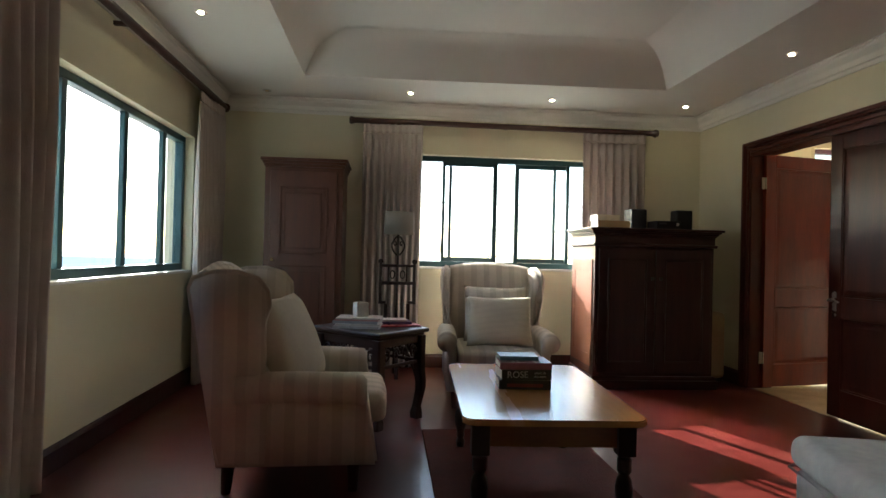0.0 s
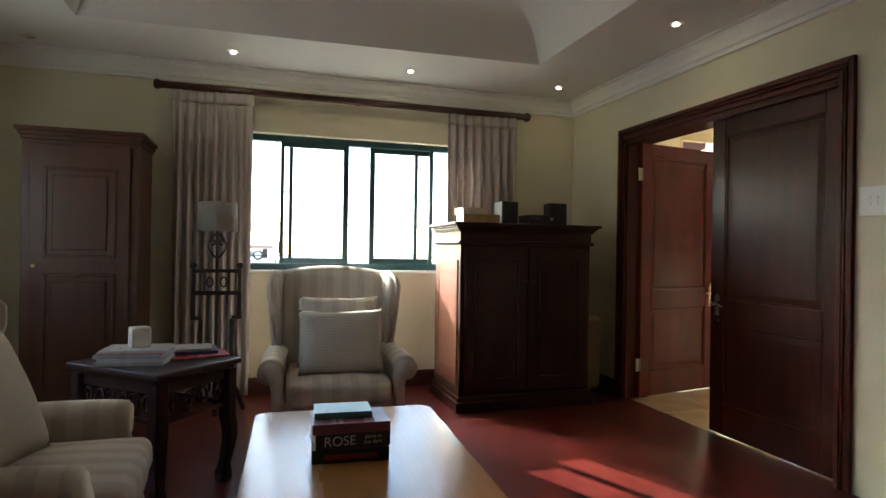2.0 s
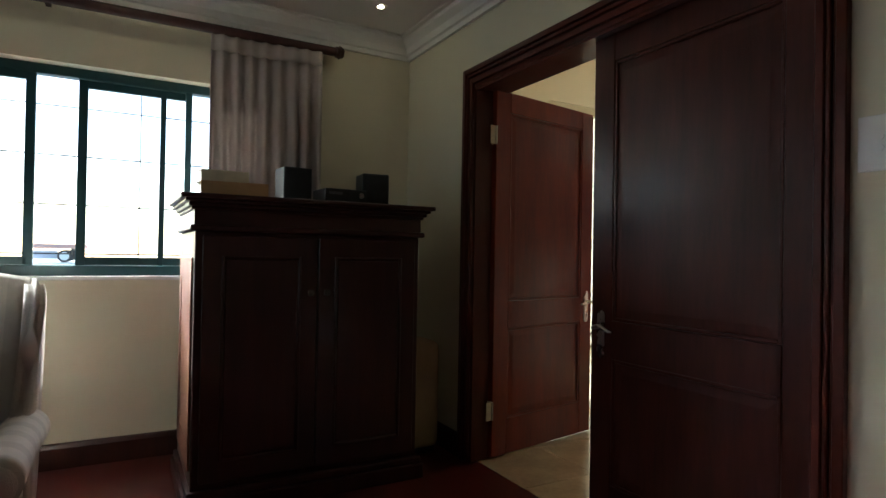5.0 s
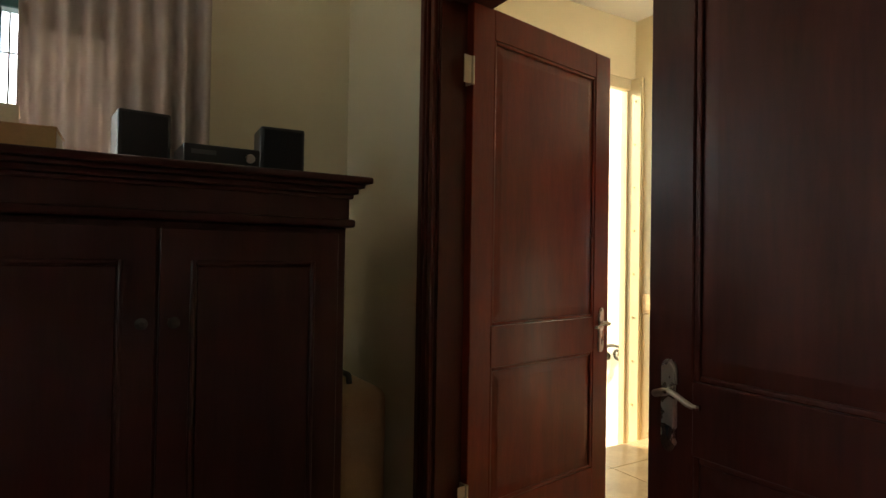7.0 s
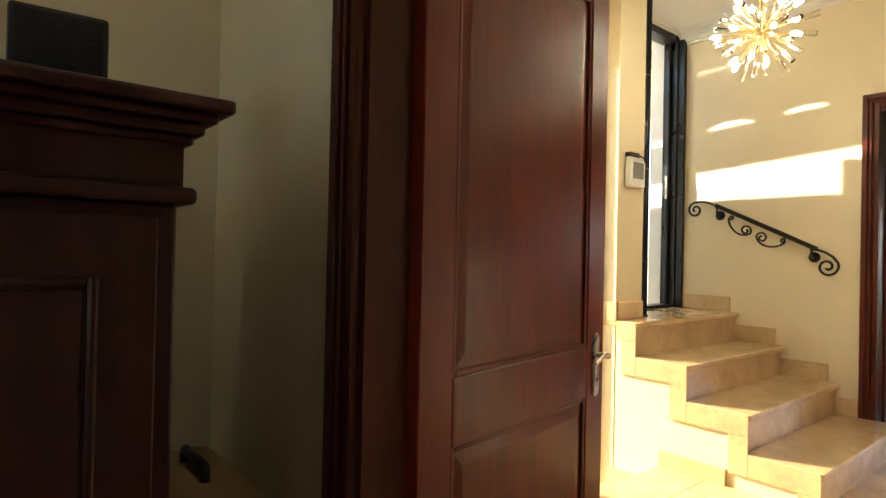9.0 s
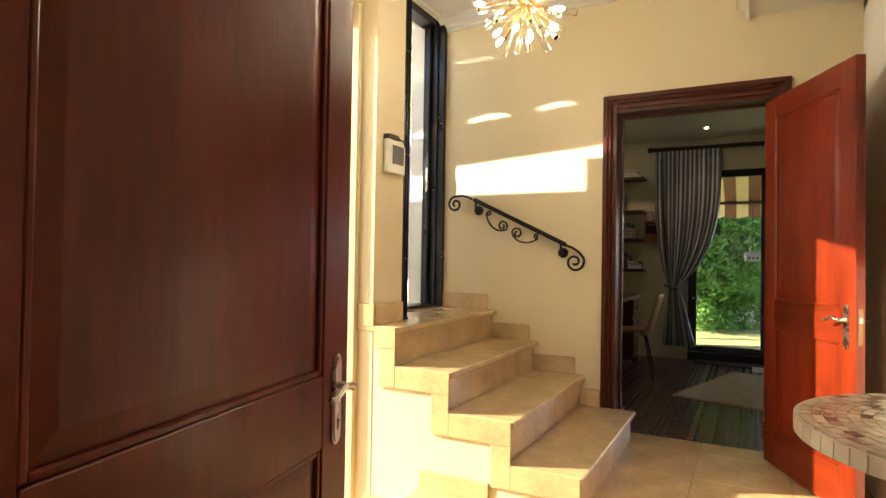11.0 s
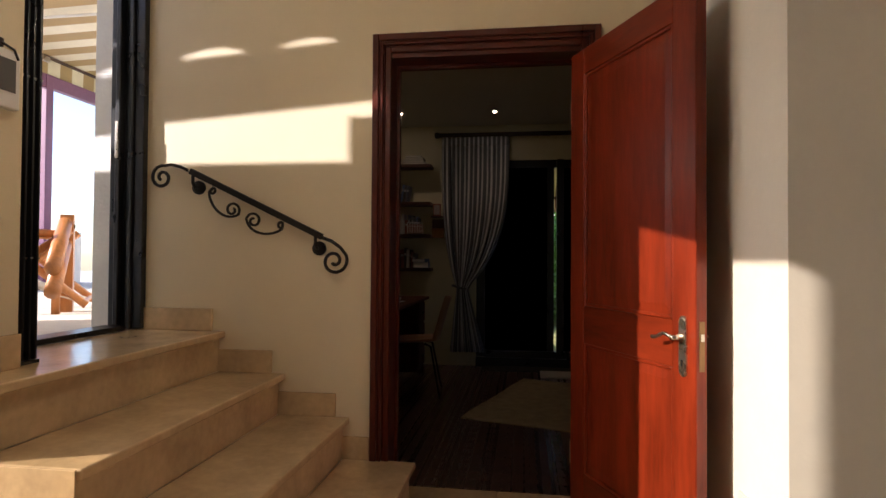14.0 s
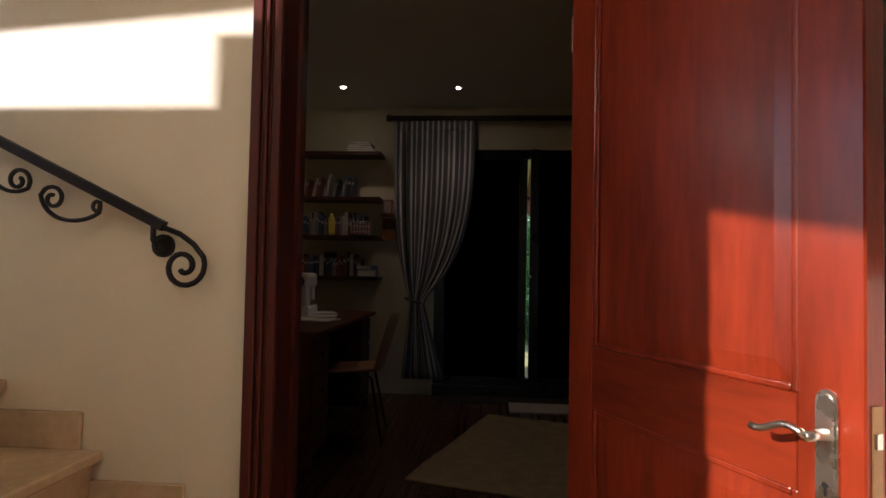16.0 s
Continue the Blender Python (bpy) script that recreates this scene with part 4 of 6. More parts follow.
plain_linen = material("plain_beige_linen", (0.52, 0.44, 0.34), 0.95, vary=0.08, scale=8, bump=0.3, bump_scale=220)
ribbed = striped("ribbed_cream_knit", (0.68, 0.61, 0.50), (0.46, 0.41, 0.32), 0.0085, 0.6, axis=2, bump=0.5, soft=0.2)
pillow((-0.60, 2.80, 0.445), 76, 24, 0.53, 0.47, 0.17, plain_linen, "plain beige square pillow in the wing chair", 4)
pillow((0.72, 4.10, 0.44), -3, 24, 0.50, 0.39, 0.13, ribbed, "cream ribbed knit pillow in the wing chair", 5)
pillow((0.73, 4.30, 0.44), -3, 16, 0.50, 0.44, 0.10, linen, "striped linen pillow behind another pillow", 6)


def side_table():
    t = thing("side_table", "dark carved wooden side table with pierced aprons and curved feet", "side table", (-0.22, 3.79, 0), 138)
    h = 0.61
    part("tabletop", one_box(-0.31, -0.25, h - 0.030, 0.31, 0.25, h, bevel=0.009, seg=3), side_wood, t)
    part("top_moulding", one_box(-0.285, -0.225, h - 0.05, 0.285, 0.225, h - 0.0305, bevel=0.005, seg=2), side_wood, t)
    for s in (-1, 1):
        part("apron", one_box(-0.235, s * 0.205 - 0.009, h - 0.10, 0.235, s * 0.205 + 0.009, h - 0.051), side_wood, t)
        part("apron", one_box(s * 0.265 - 0.009, -0.175, h - 0.10, s * 0.265 + 0.009, 0.175, h - 0.051), side_wood, t)
        part("lower_rail", one_box(-0.235, s * 0.205 - 0.008, h - 0.235, 0.235, s * 0.205 + 0.008, h - 0.215), side_wood, t)
        part("lower_rail", one_box(s * 0.265 - 0.008, -0.175, h - 0.235, s * 0.265 + 0.008, 0.175, h - 0.215), side_wood, t)
        for along, span in ((0, 0.235), (1, 0.175)):
            n = 6 if not along else 4
            for k in range(n):
                c = -span + 2 * span * (k + 0.5) / n
                pts = []
                for a in range(15):
                    ang = a * 0.52
                    rr = 0.045 * (1 - a / 19)
                    p0, p1 = c + rr * 0.75 * math.cos(ang) * (1 if k % 2 else -1), h - 0.158 + rr * 1.15 * math.sin(ang)
                    pts.append((p0, s * 0.205, p1) if not along else (s * 0.265, p0, p1))
                bm = bmesh.new()
                tube(bm, pts, 0.007, 6)
                part("fretwork", bm, side_wood, t, "pierced scroll carving", smooth=True)
        for q in (-1, 1):
            bm = bmesh.new()
            rings = []
            for i in range(15):
                u = i / 14
                z = (h - 0.05) * (1 - u)
                bow = 0.0 if u < 0.42 else 0.010 * math.sin((u - 0.42) / 0.58 * 2 * math.pi * 0.85)
                r = 0.034 if u < 0.42 else 0.034 - 0.011 * (u - 0.42) / 0.5 + (0.012 if i > 12 else 0)
                rings.append([bm.verts.new((s * (0.262 + bow) + r * sx, q * (0.202 + bow) + r * sy, z)) for sx, sy in ((-1, -0.7), (-0.7, -1), (0.7, -1), (1, -0.7), (1, 0.7), (0.7, 1), (-0.7, 1), (-1, 0.7))])
            for a, b in zip(rings, rings[1:]):
                for k in range(8):
                    bm.faces.new((a[k], a[(k + 1) % 8], b[(k + 1) % 8], b[k]))
            bm.faces.new(rings[0]), bm.faces.new(rings[-1][::-1])
            part("leg", bm, side_wood, t)


side_wood = material("dark_plum_wood", (0.030, 0.011, 0.010), 0.32, vary=0.3, scale=4, streak=(1, 6, 6), bump=0.05, coat=0.25)
side_table()
for i, (dx, dy, w, d, h, rgb, turn) in enumerate(((0, 0, 0.30, 0.22, 0.016, (0.5, 0.5, 0.52), -8), (0.005, 0.0, 0.29, 0.215, 0.013, (0.62, 0.6, 0.58), -5), (-0.004, 0.01, 0.295, 0.22, 0.017, (0.42, 0.44, 0.5), -10),
                                        (0.0, 0.0, 0.285, 0.21, 0.010, (0.55, 0.3, 0.3), -7), (0.006, 0.004, 0.29, 0.21, 0.008, (0.66, 0.62, 0.58), -4))):
    z = 0.611 + sum((0.017, 0.014, 0.018, 0.011)[:i])
    book("magazine", "glossy magazine in a stack on the side table", -0.30 + dx, 3.74 + dy, z, w, d, h, turn, plain("magazine_cover", rgb, 0.3), group="magazines on the side table")
book("magazine", "glossy magazine with a red cover on the side table", -0.04, 3.86, 0.611, 0.28, 0.2, 0.008, 14, plain("red_magazine", (0.45, 0.05, 0.06), 0.3))
book("magazine", "magazine with a dark purple cover", -0.09, 3.92, 0.620, 0.27, 0.2, 0.016, 8, plain("purple_magazine", (0.10, 0.08, 0.18), 0.3))
book("magazine", "pale magazine lying on a purple one", -0.10, 3.93, 0.637, 0.24, 0.17, 0.008, 4, plain("pale_magazine", (0.6, 0.58, 0.55), 0.3))
candle = thing("candle_holder", "square whitewashed stone candle holder on the magazines", "candle holder", (-0.29, 3.75, 0.681), 24)
bm = bmesh.new()
box(bm, -0.042, -0.042, 0, 0.042, 0.042, 0.095, bevel=0.007, seg=3)
part("block", bm, material("chalky_stone", (0.62, 0.58, 0.52), 0.85, vary=0.2, scale=22, bump=0.3), candle)
bm = bmesh.new()
cyl(bm, (0, 0, 0.094), (0, 0, 0.0965), 0.028, sides=20)
part("candle", bm, plain("wax", (0.55, 0.52, 0.45)), candle)


def floor_lamp():
    l = thing("floor_lamp", "carved dark wooden floor lamp with a beige drum shade", "floor lamp", (-0.03, 5.0, 0), 4)
    bm = bmesh.new()
    lathe(bm, [(0.118, 1.275), (0.132, 1.275), (0.128, 1.475), (0.122, 1.475)], sides=36)
    part("shade", bm, shade_cloth, l, "beige drum shade", smooth=True)
    bm = bmesh.new()
    cyl(bm, (0, 0, 0.03), (0, 0, 1.30), 0.011, sides=12)
    part("pole", bm, black_wood, l)
    bm = bmesh.new()
    for s in (-1, 1):
        pts = [(s * (0.012 + 0.045 * math.sin(u * math.pi)), 0, 1.09 + 0.17 * u) for u in [i / 10 for i in range(11)]]
        tube(bm, pts, 0.008, 6)
        spiral = [(s * (0.028 + 0.018 * (1 - a / 14) * math.cos(a * 0.6)), 0, 1.19 + 0.03 * (1 - a / 14) * math.sin(a * 0.6)) for a in range(12)]
        tube(bm, spiral, 0.006, 6)
    part("crown", bm, black_wood, l, "pierced scroll carving below the shade")
    bm = bmesh.new()
    box(bm, -0.16, -0.012, 0.985, 0.16, 0.012, 1.01, bevel=0.004)
    box(bm, -0.165, -0.014, 0.83, 0.165, 0.014, 0.858, bevel=0.004)
    for s in (-1, 1):
        box(bm, s * 0.15 - 0.012, -0.012, 0.83, s * 0.15 + 0.012, 0.012, 1.03, bevel=0.004)
        cyl(bm, (s * 0.15, -0.014, 1.035), (s * 0.15, 0.014, 1.035), 0.022, sides=12)
        box(bm, s * 0.08 - 0.008, -0.01, 0.858, s * 0.08 + 0.008, 0.01, 0.985)
        box(bm, s * 0.15 - 0.014, -0.012, 0.66, s * 0.15 + 0.014, 0.012, 0.83)
        box(bm, min(s * 0.10, s * 0.15), -0.012, 0.66, max(s * 0.10, s * 0.15), 0.012, 0.685)
        box(bm, s * 0.10 - 0.014, -0.013, 0.10, s * 0.10 + 0.014, 0.013, 0.66)
        tube(bm, [(s * (0.045 + 0.02 * math.cos(a * 0.6)), 0, 0.92 + 0.035 * math.sin(a * 0.6)) for a in range(12)], 0.006, 6)
    part("stand", bm, black_wood, l, "open carved frame of the stand")
    for s in (-1, 1):
        bm = bmesh.new()
        pts = [(s * (0.05 + 0.14 * u), 0, 0.24 - 0.22 * u + 0.06 * math.sin(u * math.pi)) for u in [i / 8 for i in range(9)]]
        tube(bm, pts, 0.018, 8)
        part("foot", bm, black_wood, l, smooth=True)
        bm = bmesh.new()
        pts = [(0, s * (0.02 + 0.12 * u), 0.24 - 0.22 * u + 0.06 * math.sin(u * math.pi)) for u in [i / 8 for i in range(9)]]
        tube(bm, pts, 0.018, 8)
        part("foot", bm, black_wood, l, smooth=True)
    part("crossbar", one_box(-0.115, -0.013, 0.24, 0.115, 0.013, 0.27), black_wood, l)


floor_lamp()

# ottoman, rug and wall fittings
o = thing("ottoman", "grey velvet ottoman with a piped padded top", "ottoman", (1.78, 1.42, 0), -14)
part("base", dense_box(-0.43, -0.41, 0.08, 0.43, 0.41, 0.325, 0.03, 3, seg=3), velvet, o, smooth=True)
part("top", dense_box(-0.45, -0.43, 0.325, 0.45, 0.43, 0.45, 0.05, 4, 0.014), velvet, o, smooth=True)
bm = bmesh.new()
loop = [(0.452 * sx, 0.432 * sy, 0.326) for sx, sy in ((-0.92, -1), (0.92, -1), (1, -0.92), (1, 0.92), (0.92, 1), (-0.92, 1), (-1, 0.92), (-1, -0.92), (-0.92, -1))]
tube(bm, loop, 0.006, 6)
part("piping", bm, velvet, o)
for sx in (-1, 1):
    for sy in (-1, 1):
        bm = bmesh.new()
        cyl(bm, (sx * 0.36, sy * 0.34, 0), (sx * 0.36, sy * 0.34, 0.085), 0.018, 0.026, 12)
        part("leg", bm, dark_wood, o)
bm = bmesh.new()
box(bm, 0.12, 1.55, 0.0, 1.08, 3.46, 0.012, bevel=0.004)
rug = solid("rug", "dark red flat woven rug under the coffee table", "rug", bm, red_rug)
sw = thing("light_switch", "white plastic four-button light switch on the wall", "light switch", (3.05, 2.685, 1.435))
part("plate", one_box(-0.012, -0.072, -0.072, 0.0, 0.072, 0.072, bevel=0.004), plastic_white, sw)
for y in (-0.018, 0.018):
    for z in (-0.014, 0.014):
        bm = bmesh.new()
        cyl(bm, (-0.016, y, z), (-0.011, y, z), 0.009, sides=12)
        part("button", bm, plastic_white, sw)
wc = thing("white_cabinet", "low white painted cabinet against the recess wall", "cabinet", (3.0, 2.02, 0))
part("body", one_box(0.0, -0.5, 0.0, 0.36, 0.5, 1.0, bevel=0.004), plastic_white, wc)
part("top", one_box(-0.015, -0.515, 1.0, 0.37, 0.515, 1.03, bevel=0.006), plastic_white, wc)

# ---- hall ----
stairs = tagged(new("stairs"), "four polished travertine steps up to the terrace door", "stairs", kind="structure")
NOSE, RISE = (4.62, 4.94, 5.26, 5.57), (0.19, 0.385, 0.58, 0.776)
for i, (y, top) in enumerate(zip(NOSE, RISE)):
    low = RISE[i - 1] if i else 0.0
    end = NOSE[i + 1] + 0.02 if i < 3 else 6.03
    part("tread", one_box(5.470, y - 0.012, top - 0.032, 6.779, end, top, bevel=0.007, seg=3), travertine, stairs)
    part("riser", one_box(5.48, y + 0.02, low, 6.779, y + 0.045, top - 0.032), travertine, stairs)
    part("core", one_box(5.484, y + 0.045, -0.5, 6.778, (NOSE[i + 1] + 0.045) if i < 3 else 5.719, top - 0.033), cream, stairs)
    # stepped tile band on the open side, and tile skirting on the wall
    part("side_tile", one_box(5.462, y, top - 0.11, 5.4695, NOSE[i + 1] - 0.001 if i < 3 else 5.70, top - 0.001, bevel=0.0015, seg=1), travertine, stairs)
    part("side_tile", one_box(5.462, y, (low - 0.11) if i else 0.0, 5.4695, y + 0.095, top - 0.1115, bevel=0.0015, seg=1), travertine, stairs)
    part("side_bead", one_box(5.474, y + 0.097, top - 0.122, 5.4838, (NOSE[i + 1] + 0.097) if i < 3 else 5.70, top - 0.112, bevel=0.002, seg=1), cream, stairs)
    if i:
        part("wall_tile", one_box(6.764, NOSE[i] + 0.055, top, 6.7795, NOSE[i + 1] + 0.06 if i < 3 else 6.03, top + 0.108, bevel=0.002, seg=1), travertine, stairs)
part("wall_tile", one_box(6.764, 4.83, 0.19, 6.7795, 4.995, 0.295, bevel=0.002, seg=1), travertine, stairs)
part("wall_tile", one_box(5.49, 5.706, 0.776, 5.76, 5.7195, 0.885, bevel=0.002, seg=1), travertine, stairs)
part("wall_tile", one_box(5.466, 5.706, 0.77, 5.479, 5.81, 0.885, bevel=0.002, seg=1), travertine, stairs)
part("wall_tile", one_box(5.466, 5.05, 0.0, 5.483, 5.42, 0.085, bevel=0.002, seg=1), travertine, stairs)
part("wall_tile", one_box(5.466, 5.42, -0.19, 5.483, 5.75, -0.10, bevel=0.002, seg=1), travertine, stairs)
part("wall_tile", one_box(5.466, 5.75, -0.38, 5.479, 5.81, -0.29, bevel=0.002, seg=1), travertine, stairs)


def scroll(x, y, z, r, start, turns, way, n=26):
    """Spiral in the plane across x, winding inwards from angle start."""
    pts = []
    for i in range(n + 1):
        u = i / n
        a = start + way * turns * 2 * math.pi * u
        rr = r * (1 - 0.80 * u)
        pts.append((x, y + rr * math.cos(a), z + rr * math.sin(a)))
    return pts


def handrail(label, at, mirror=1, thick=1.0):
    """Wrought iron wall rail, 1 m long, falling along its own -y from the origin at its upper end."""
    h = thing("handrail", label, "handrail", at)
    def on(u, off=0.0):
        return (0, -0.665 * u * mirror, -0.318 * u + off)
    bm = bmesh.new()
    a, b = Vector(on(0)), Vector(on(1))
    d = (b - a).normalized()
    n = Vector((0, -d.z, d.y)) * (-1 if mirror > 0 else 1)
    if n.z < 0:
        n = -n
    vs = []
    for p in (a, b):
        vs.append([bm.verts.new(p + Vector((sx * 0.012, 0, 0)) + n * sz) for sx, sz in ((-1, -0.011), (1, -0.011), (1, 0.017), (-1, 0.017))])
    for k in range(4):
        bm.faces.new((vs[0][k], vs[1][k], vs[1][(k + 1) % 4], vs[0][(k + 1) % 4]))
    bm.faces.new(vs[0]), bm.faces.new(vs[1][::-1])
    part("bar", bm, iron, h)
    bm = bmesh.new()
    tube(bm, [on(-0.02), (0, 0.05 * mirror, 0.024), (0, 0.10 * mirror, 0.036)] + [(p[0], p[1] * mirror, p[2]) for p in scroll(0, 0.148, -0.026, 0.060, math.radians(105), 1.45, -1)], 0.008 * thick, 8)
    part("scroll", bm, iron, h, smooth=True)
    bm = bmesh.new()
    tube(bm, [on(1.0), (0, -0.715 * mirror, -0.336), (0, -0.757 * mirror, -0.365)] + [(p[0], p[1] * mirror, p[2]) for p in scroll(0, -0.728, -0.428, 0.064, math.radians(155), 1.45, 1)], 0.008 * thick, 8)
    part("scroll", bm, iron, h, smooth=True)
    for u in (0.02, 0.955):
        bm = bmesh.new()
        y, z = on(u)[1], on(u)[2]
        tube(bm, [(0, y, z), (0.0, y, z - 0.05), (0.02, y, z - 0.065), (0.058, y, z - 0.065)], 0.008, 8)
        cyl(bm, (0.050, y, z - 0.065), (0.062, y, z - 0.065), 0.034, sides=20)
        cyl(bm, (0.036, y, z - 0.065), (0.051, y, z - 0.065), 0.018, 0.030, sides=16)
        part("bracket", bm, iron, h)
    along = (b - a).normalized()
    def rail_point(p, q):
        w = a + along * p - n * (q + 0.006)
        return (w.x, w.y, w.z)
    mid = 0.338
    for way in (-1, 1):
        curve = []
        for k in range(12):
            ang = radians(-60 + 330 * k / 11)
            rr = 0.007 + 0.011 * k / 11
            curve.append((0.195 + rr * math.cos(ang), 0.030 + rr * math.sin(ang)))
        ends = [(0.214, 0.028), (0.185, 0.10), (0.075, 0.145), (0.022, 0.075)]
        for k in range(1, 15):
            t = k / 14
            w = ((1 - t) ** 3, 3 * t * (1 - t) ** 2, 3 * t * t * (1 - t), t ** 3)
            curve.append((sum(c * e[0] for c, e in zip(w, ends)), sum(c * e[1] for c, e in zip(w, ends))))
        for k in range(1, 22):
            ang = radians(180 + 440 * k / 21)
            rr = 0.038 * (1 - 0.75 * k / 21)
            curve.append((0.060 + rr * math.cos(ang), 0.068 + rr * math.sin(ang)))
        bm = bmesh.new()
        tube(bm, [rail_point(mid + way * p, q) for p, q in curve], 0.0065 * thick, 6)
        part("ornament", bm, iron, h, "curled wrought iron ornament", smooth=True)
    return h


handrail("black wrought iron handrail with curled ends on the stair wall", (6.72, 5.72, 1.55))
handrail("black wrought iron handrail along the passage wall", (5.60, 6.30, 0.415), mirror=-1, thick=1.5)

# intercom handset on its bracket
ic = thing("intercom", "white plastic intercom monitor on a dark bracket", "intercom", (5.62, 5.72, 1.68), 0)
part("body", one_box(-0.085, -0.045, -0.095, 0.085, -0.012, 0.085, bevel=0.006), plastic_white, ic)
part("screen", one_box(-0.045, -0.0475, -0.045, 0.065, -0.0445, 0.055), screen_grey, ic)
part("bracket", one_box(-0.07, -0.04, 0.087, 0.03, 0.0, 0.115, bevel=0.003), black_wood, ic)
part("back_plate", one_box(-0.05, -0.012, -0.07, 0.05, 0.0, 0.086), plastic_black, ic)
bm = bmesh.new()
tube(bm, [(0.02, -0.04, 0.10), (0.05, -0.055, 0.085), (0.07, -0.05, 0.06)], 0.004, 6)
part("lead", bm, plastic_black, ic)

# terrace sliding door
td = tagged(thing("door_4", "black aluminium sliding door, partly open to the terrace", "sliding door", (0, 0, 0)), kind="structure")
for x0, x1, y0, y1 in ((6.742, 6.779, 5.985, 6.0345), (6.725, 6.779, 6.035, 6.06), (6.735, 6.779, 6.0605, 6.085), (6.70, 6.779, 6.0855, 6.11), (6.72, 6.779, 6.1105, 6.15), (6.032, 6.06, 6.035, 6.15)):
    part("frame_post", one_box(x0, y0, 0.78, x1, y1, 2.92, bevel=0.004, seg=1), frame_black, td)
part("frame_head", one_box(6.06, 6.035, 2.84, 6.70, 6.15, 2.899, bevel=0.004, seg=1), frame_black, td)
part("track", one_box(6.06, 6.035, 0.777, 6.70, 6.15, 0.80, bevel=0.003, seg=1), frame_black, td)
for k in range(3):
    part("leaf_stile", one_box(6.065 + 0.042 * k, 6.04 + 0.03 * k, 0.80, 6.105 + 0.042 * k, 6.065 + 0.03 * k, 2.84, bevel=0.003, seg=1), frame_black, td)
bm = bmesh.new()
box(bm, 6.694, 6.09, 1.62, 6.70, 6.106, 1.80, bevel=0.002)
part("strike_plate", bm, steel, td)
bm = bmesh.new()
cyl(bm, (6.165, 6.10, 1.93), (6.165, 6.03, 1.93), 0.009, sides=10)
box(bm, 6.155, 6.02, 1.92, 6.20, 6.033, 1.94)
part("catch", bm, steel, td)

# folded steel security gate stacked against the wall end
sg = thing("security_gate", "black folding steel security gate, pushed back against the wall", "security gate", (5.766, 5.735, 0.777))
for k in range(7):
    y = 0.012 * (k % 2)
    part("upright", one_box(0.013 * k, y, 0.012, 0.013 * k + 0.009, y + 0.022, 2.10, bevel=0.002, seg=1), frame_black, sg)
for z in (0.35, 0.95, 1.55):
    for k in range(7):
        bm = bmesh.new()
        cyl(bm, (0.013 * k + 0.0045, -0.004 + 0.012 * (k % 2), z), (0.013 * k + 0.0045, 0.001 + 0.012 * (k % 2), z), 0.0035, sides=8)
        part("rivet", bm, steel, sg)
part("bottom_rail", one_box(0.0, -0.004, 0.0, 0.092, 0.036, 0.012), frame_black, sg)

# side entrance frame with screws
sd = tagged(thing("door_5", "pale aluminium entrance frame with a row of screws", "door frame", (0, 0, 0)), kind="structure")
pale_alu = material("pale_cream_aluminium", (0.62, 0.52, 0.33), 0.35, vary=0.05)
part("post", one_box(5.445, 5.815, -0.38, 5.479, 5.96, 2.48, bevel=0.004, seg=1), pale_alu, sd)
part("post", one_box(5.43, 5.93, -0.38, 5.4445, 5.99, 2.45, bevel=0.003, seg=1), pale_alu, sd)
part("post", one_box(4.561, 5.905, -0.38, 4.61, 5.96, 2.48, bevel=0.004, seg=1), pale_alu, sd)
part("head", one_box(4.61, 5.905, 2.40, 5.4445, 5.96, 2.479, bevel=0.004, seg=1), pale_alu, sd)
g = part("pane", one_box(4.61, 5.94, -0.37, 5.43, 5.945, 2.43), dimming_glass, sd, "glass pane tinted to dim the sun")
for k in range(9):
    bm = bmesh.new()
    cyl(bm, (5.438, 5.87, -0.25 + 0.32 * k), (5.446, 5.87, -0.25 + 0.32 * k), 0.008, sides=10)
    part("screw", bm, brass, sd)


def chandelier():
    c = thing("chandelier", "round starburst chandelier with glass tubes and small lit bulbs", "chandelier", (5.2, 4.8, 2.18))
    bm = bmesh.new()
    bmesh.ops.create_icosphere(bm, subdivisions=2, radius=0.04)
    part("hub", bm, brass, c, smooth=True)
    bm = bmesh.new()
    cyl(bm, (0, 0, 0.04), (0, 0, HALL_CEIL - 2.18 - 0.02), 0.006, sides=8)
    cyl(bm, (0, 0, HALL_CEIL - 2.18 - 0.025), (0, 0, HALL_CEIL - 2.18), 0.05, sides=20)
    part("stem", bm, brass, c)
    n = 56
    for i in range(n):
        z = 1 - 2 * (i + 0.5) / n
        a = i * 2.399963
        d = Vector((math.sqrt(1 - z * z) * math.cos(a), math.sqrt(1 - z * z) * math.sin(a), z))
        r = 0.15 + 0.02 * math.sin(i * 1.7)
        bm = bmesh.new()
        cyl(bm, d * 0.035, d * r, 0.0028, sides=6)
        arm = part("arm", bm, brass, c)
        if i % 3 == 0:
            bm = bmesh.new()
            cyl(bm, d * r, d * (r + 0.025), 0.006, 0.010, 8)
            cyl(bm, d * (r + 0.025), d * (r + 0.04), 0.010, 0.004, 8)
            part("bulb", bm, bulb_glow, arm, "small lit bulb")
        else:
            bm = bmesh.new()
            cyl(bm, d * (r - 0.01), d * (r + 0.055), 0.010, 0.013, 8)
            g = part("glass_tube", bm, tube_glass, arm, "clear glass tube")


tube_glass = glass_material("chandelier_glass", (0.98, 0.94, 0.85), 0.08)
bulb_glow = glow("bulb_glow", (1.0, 0.84, 0.58), 34)
chandelier()

cornice(6.78, 3.98, 6.78, 6.03, HALL_CEIL, 0.08), cornice(6.78, 6.03, 5.76, 6.03, HALL_CEIL + 0.03, 0.05)
cornice(4.2, 3.98, 6.78, 3.98, 2.64, 0.07)
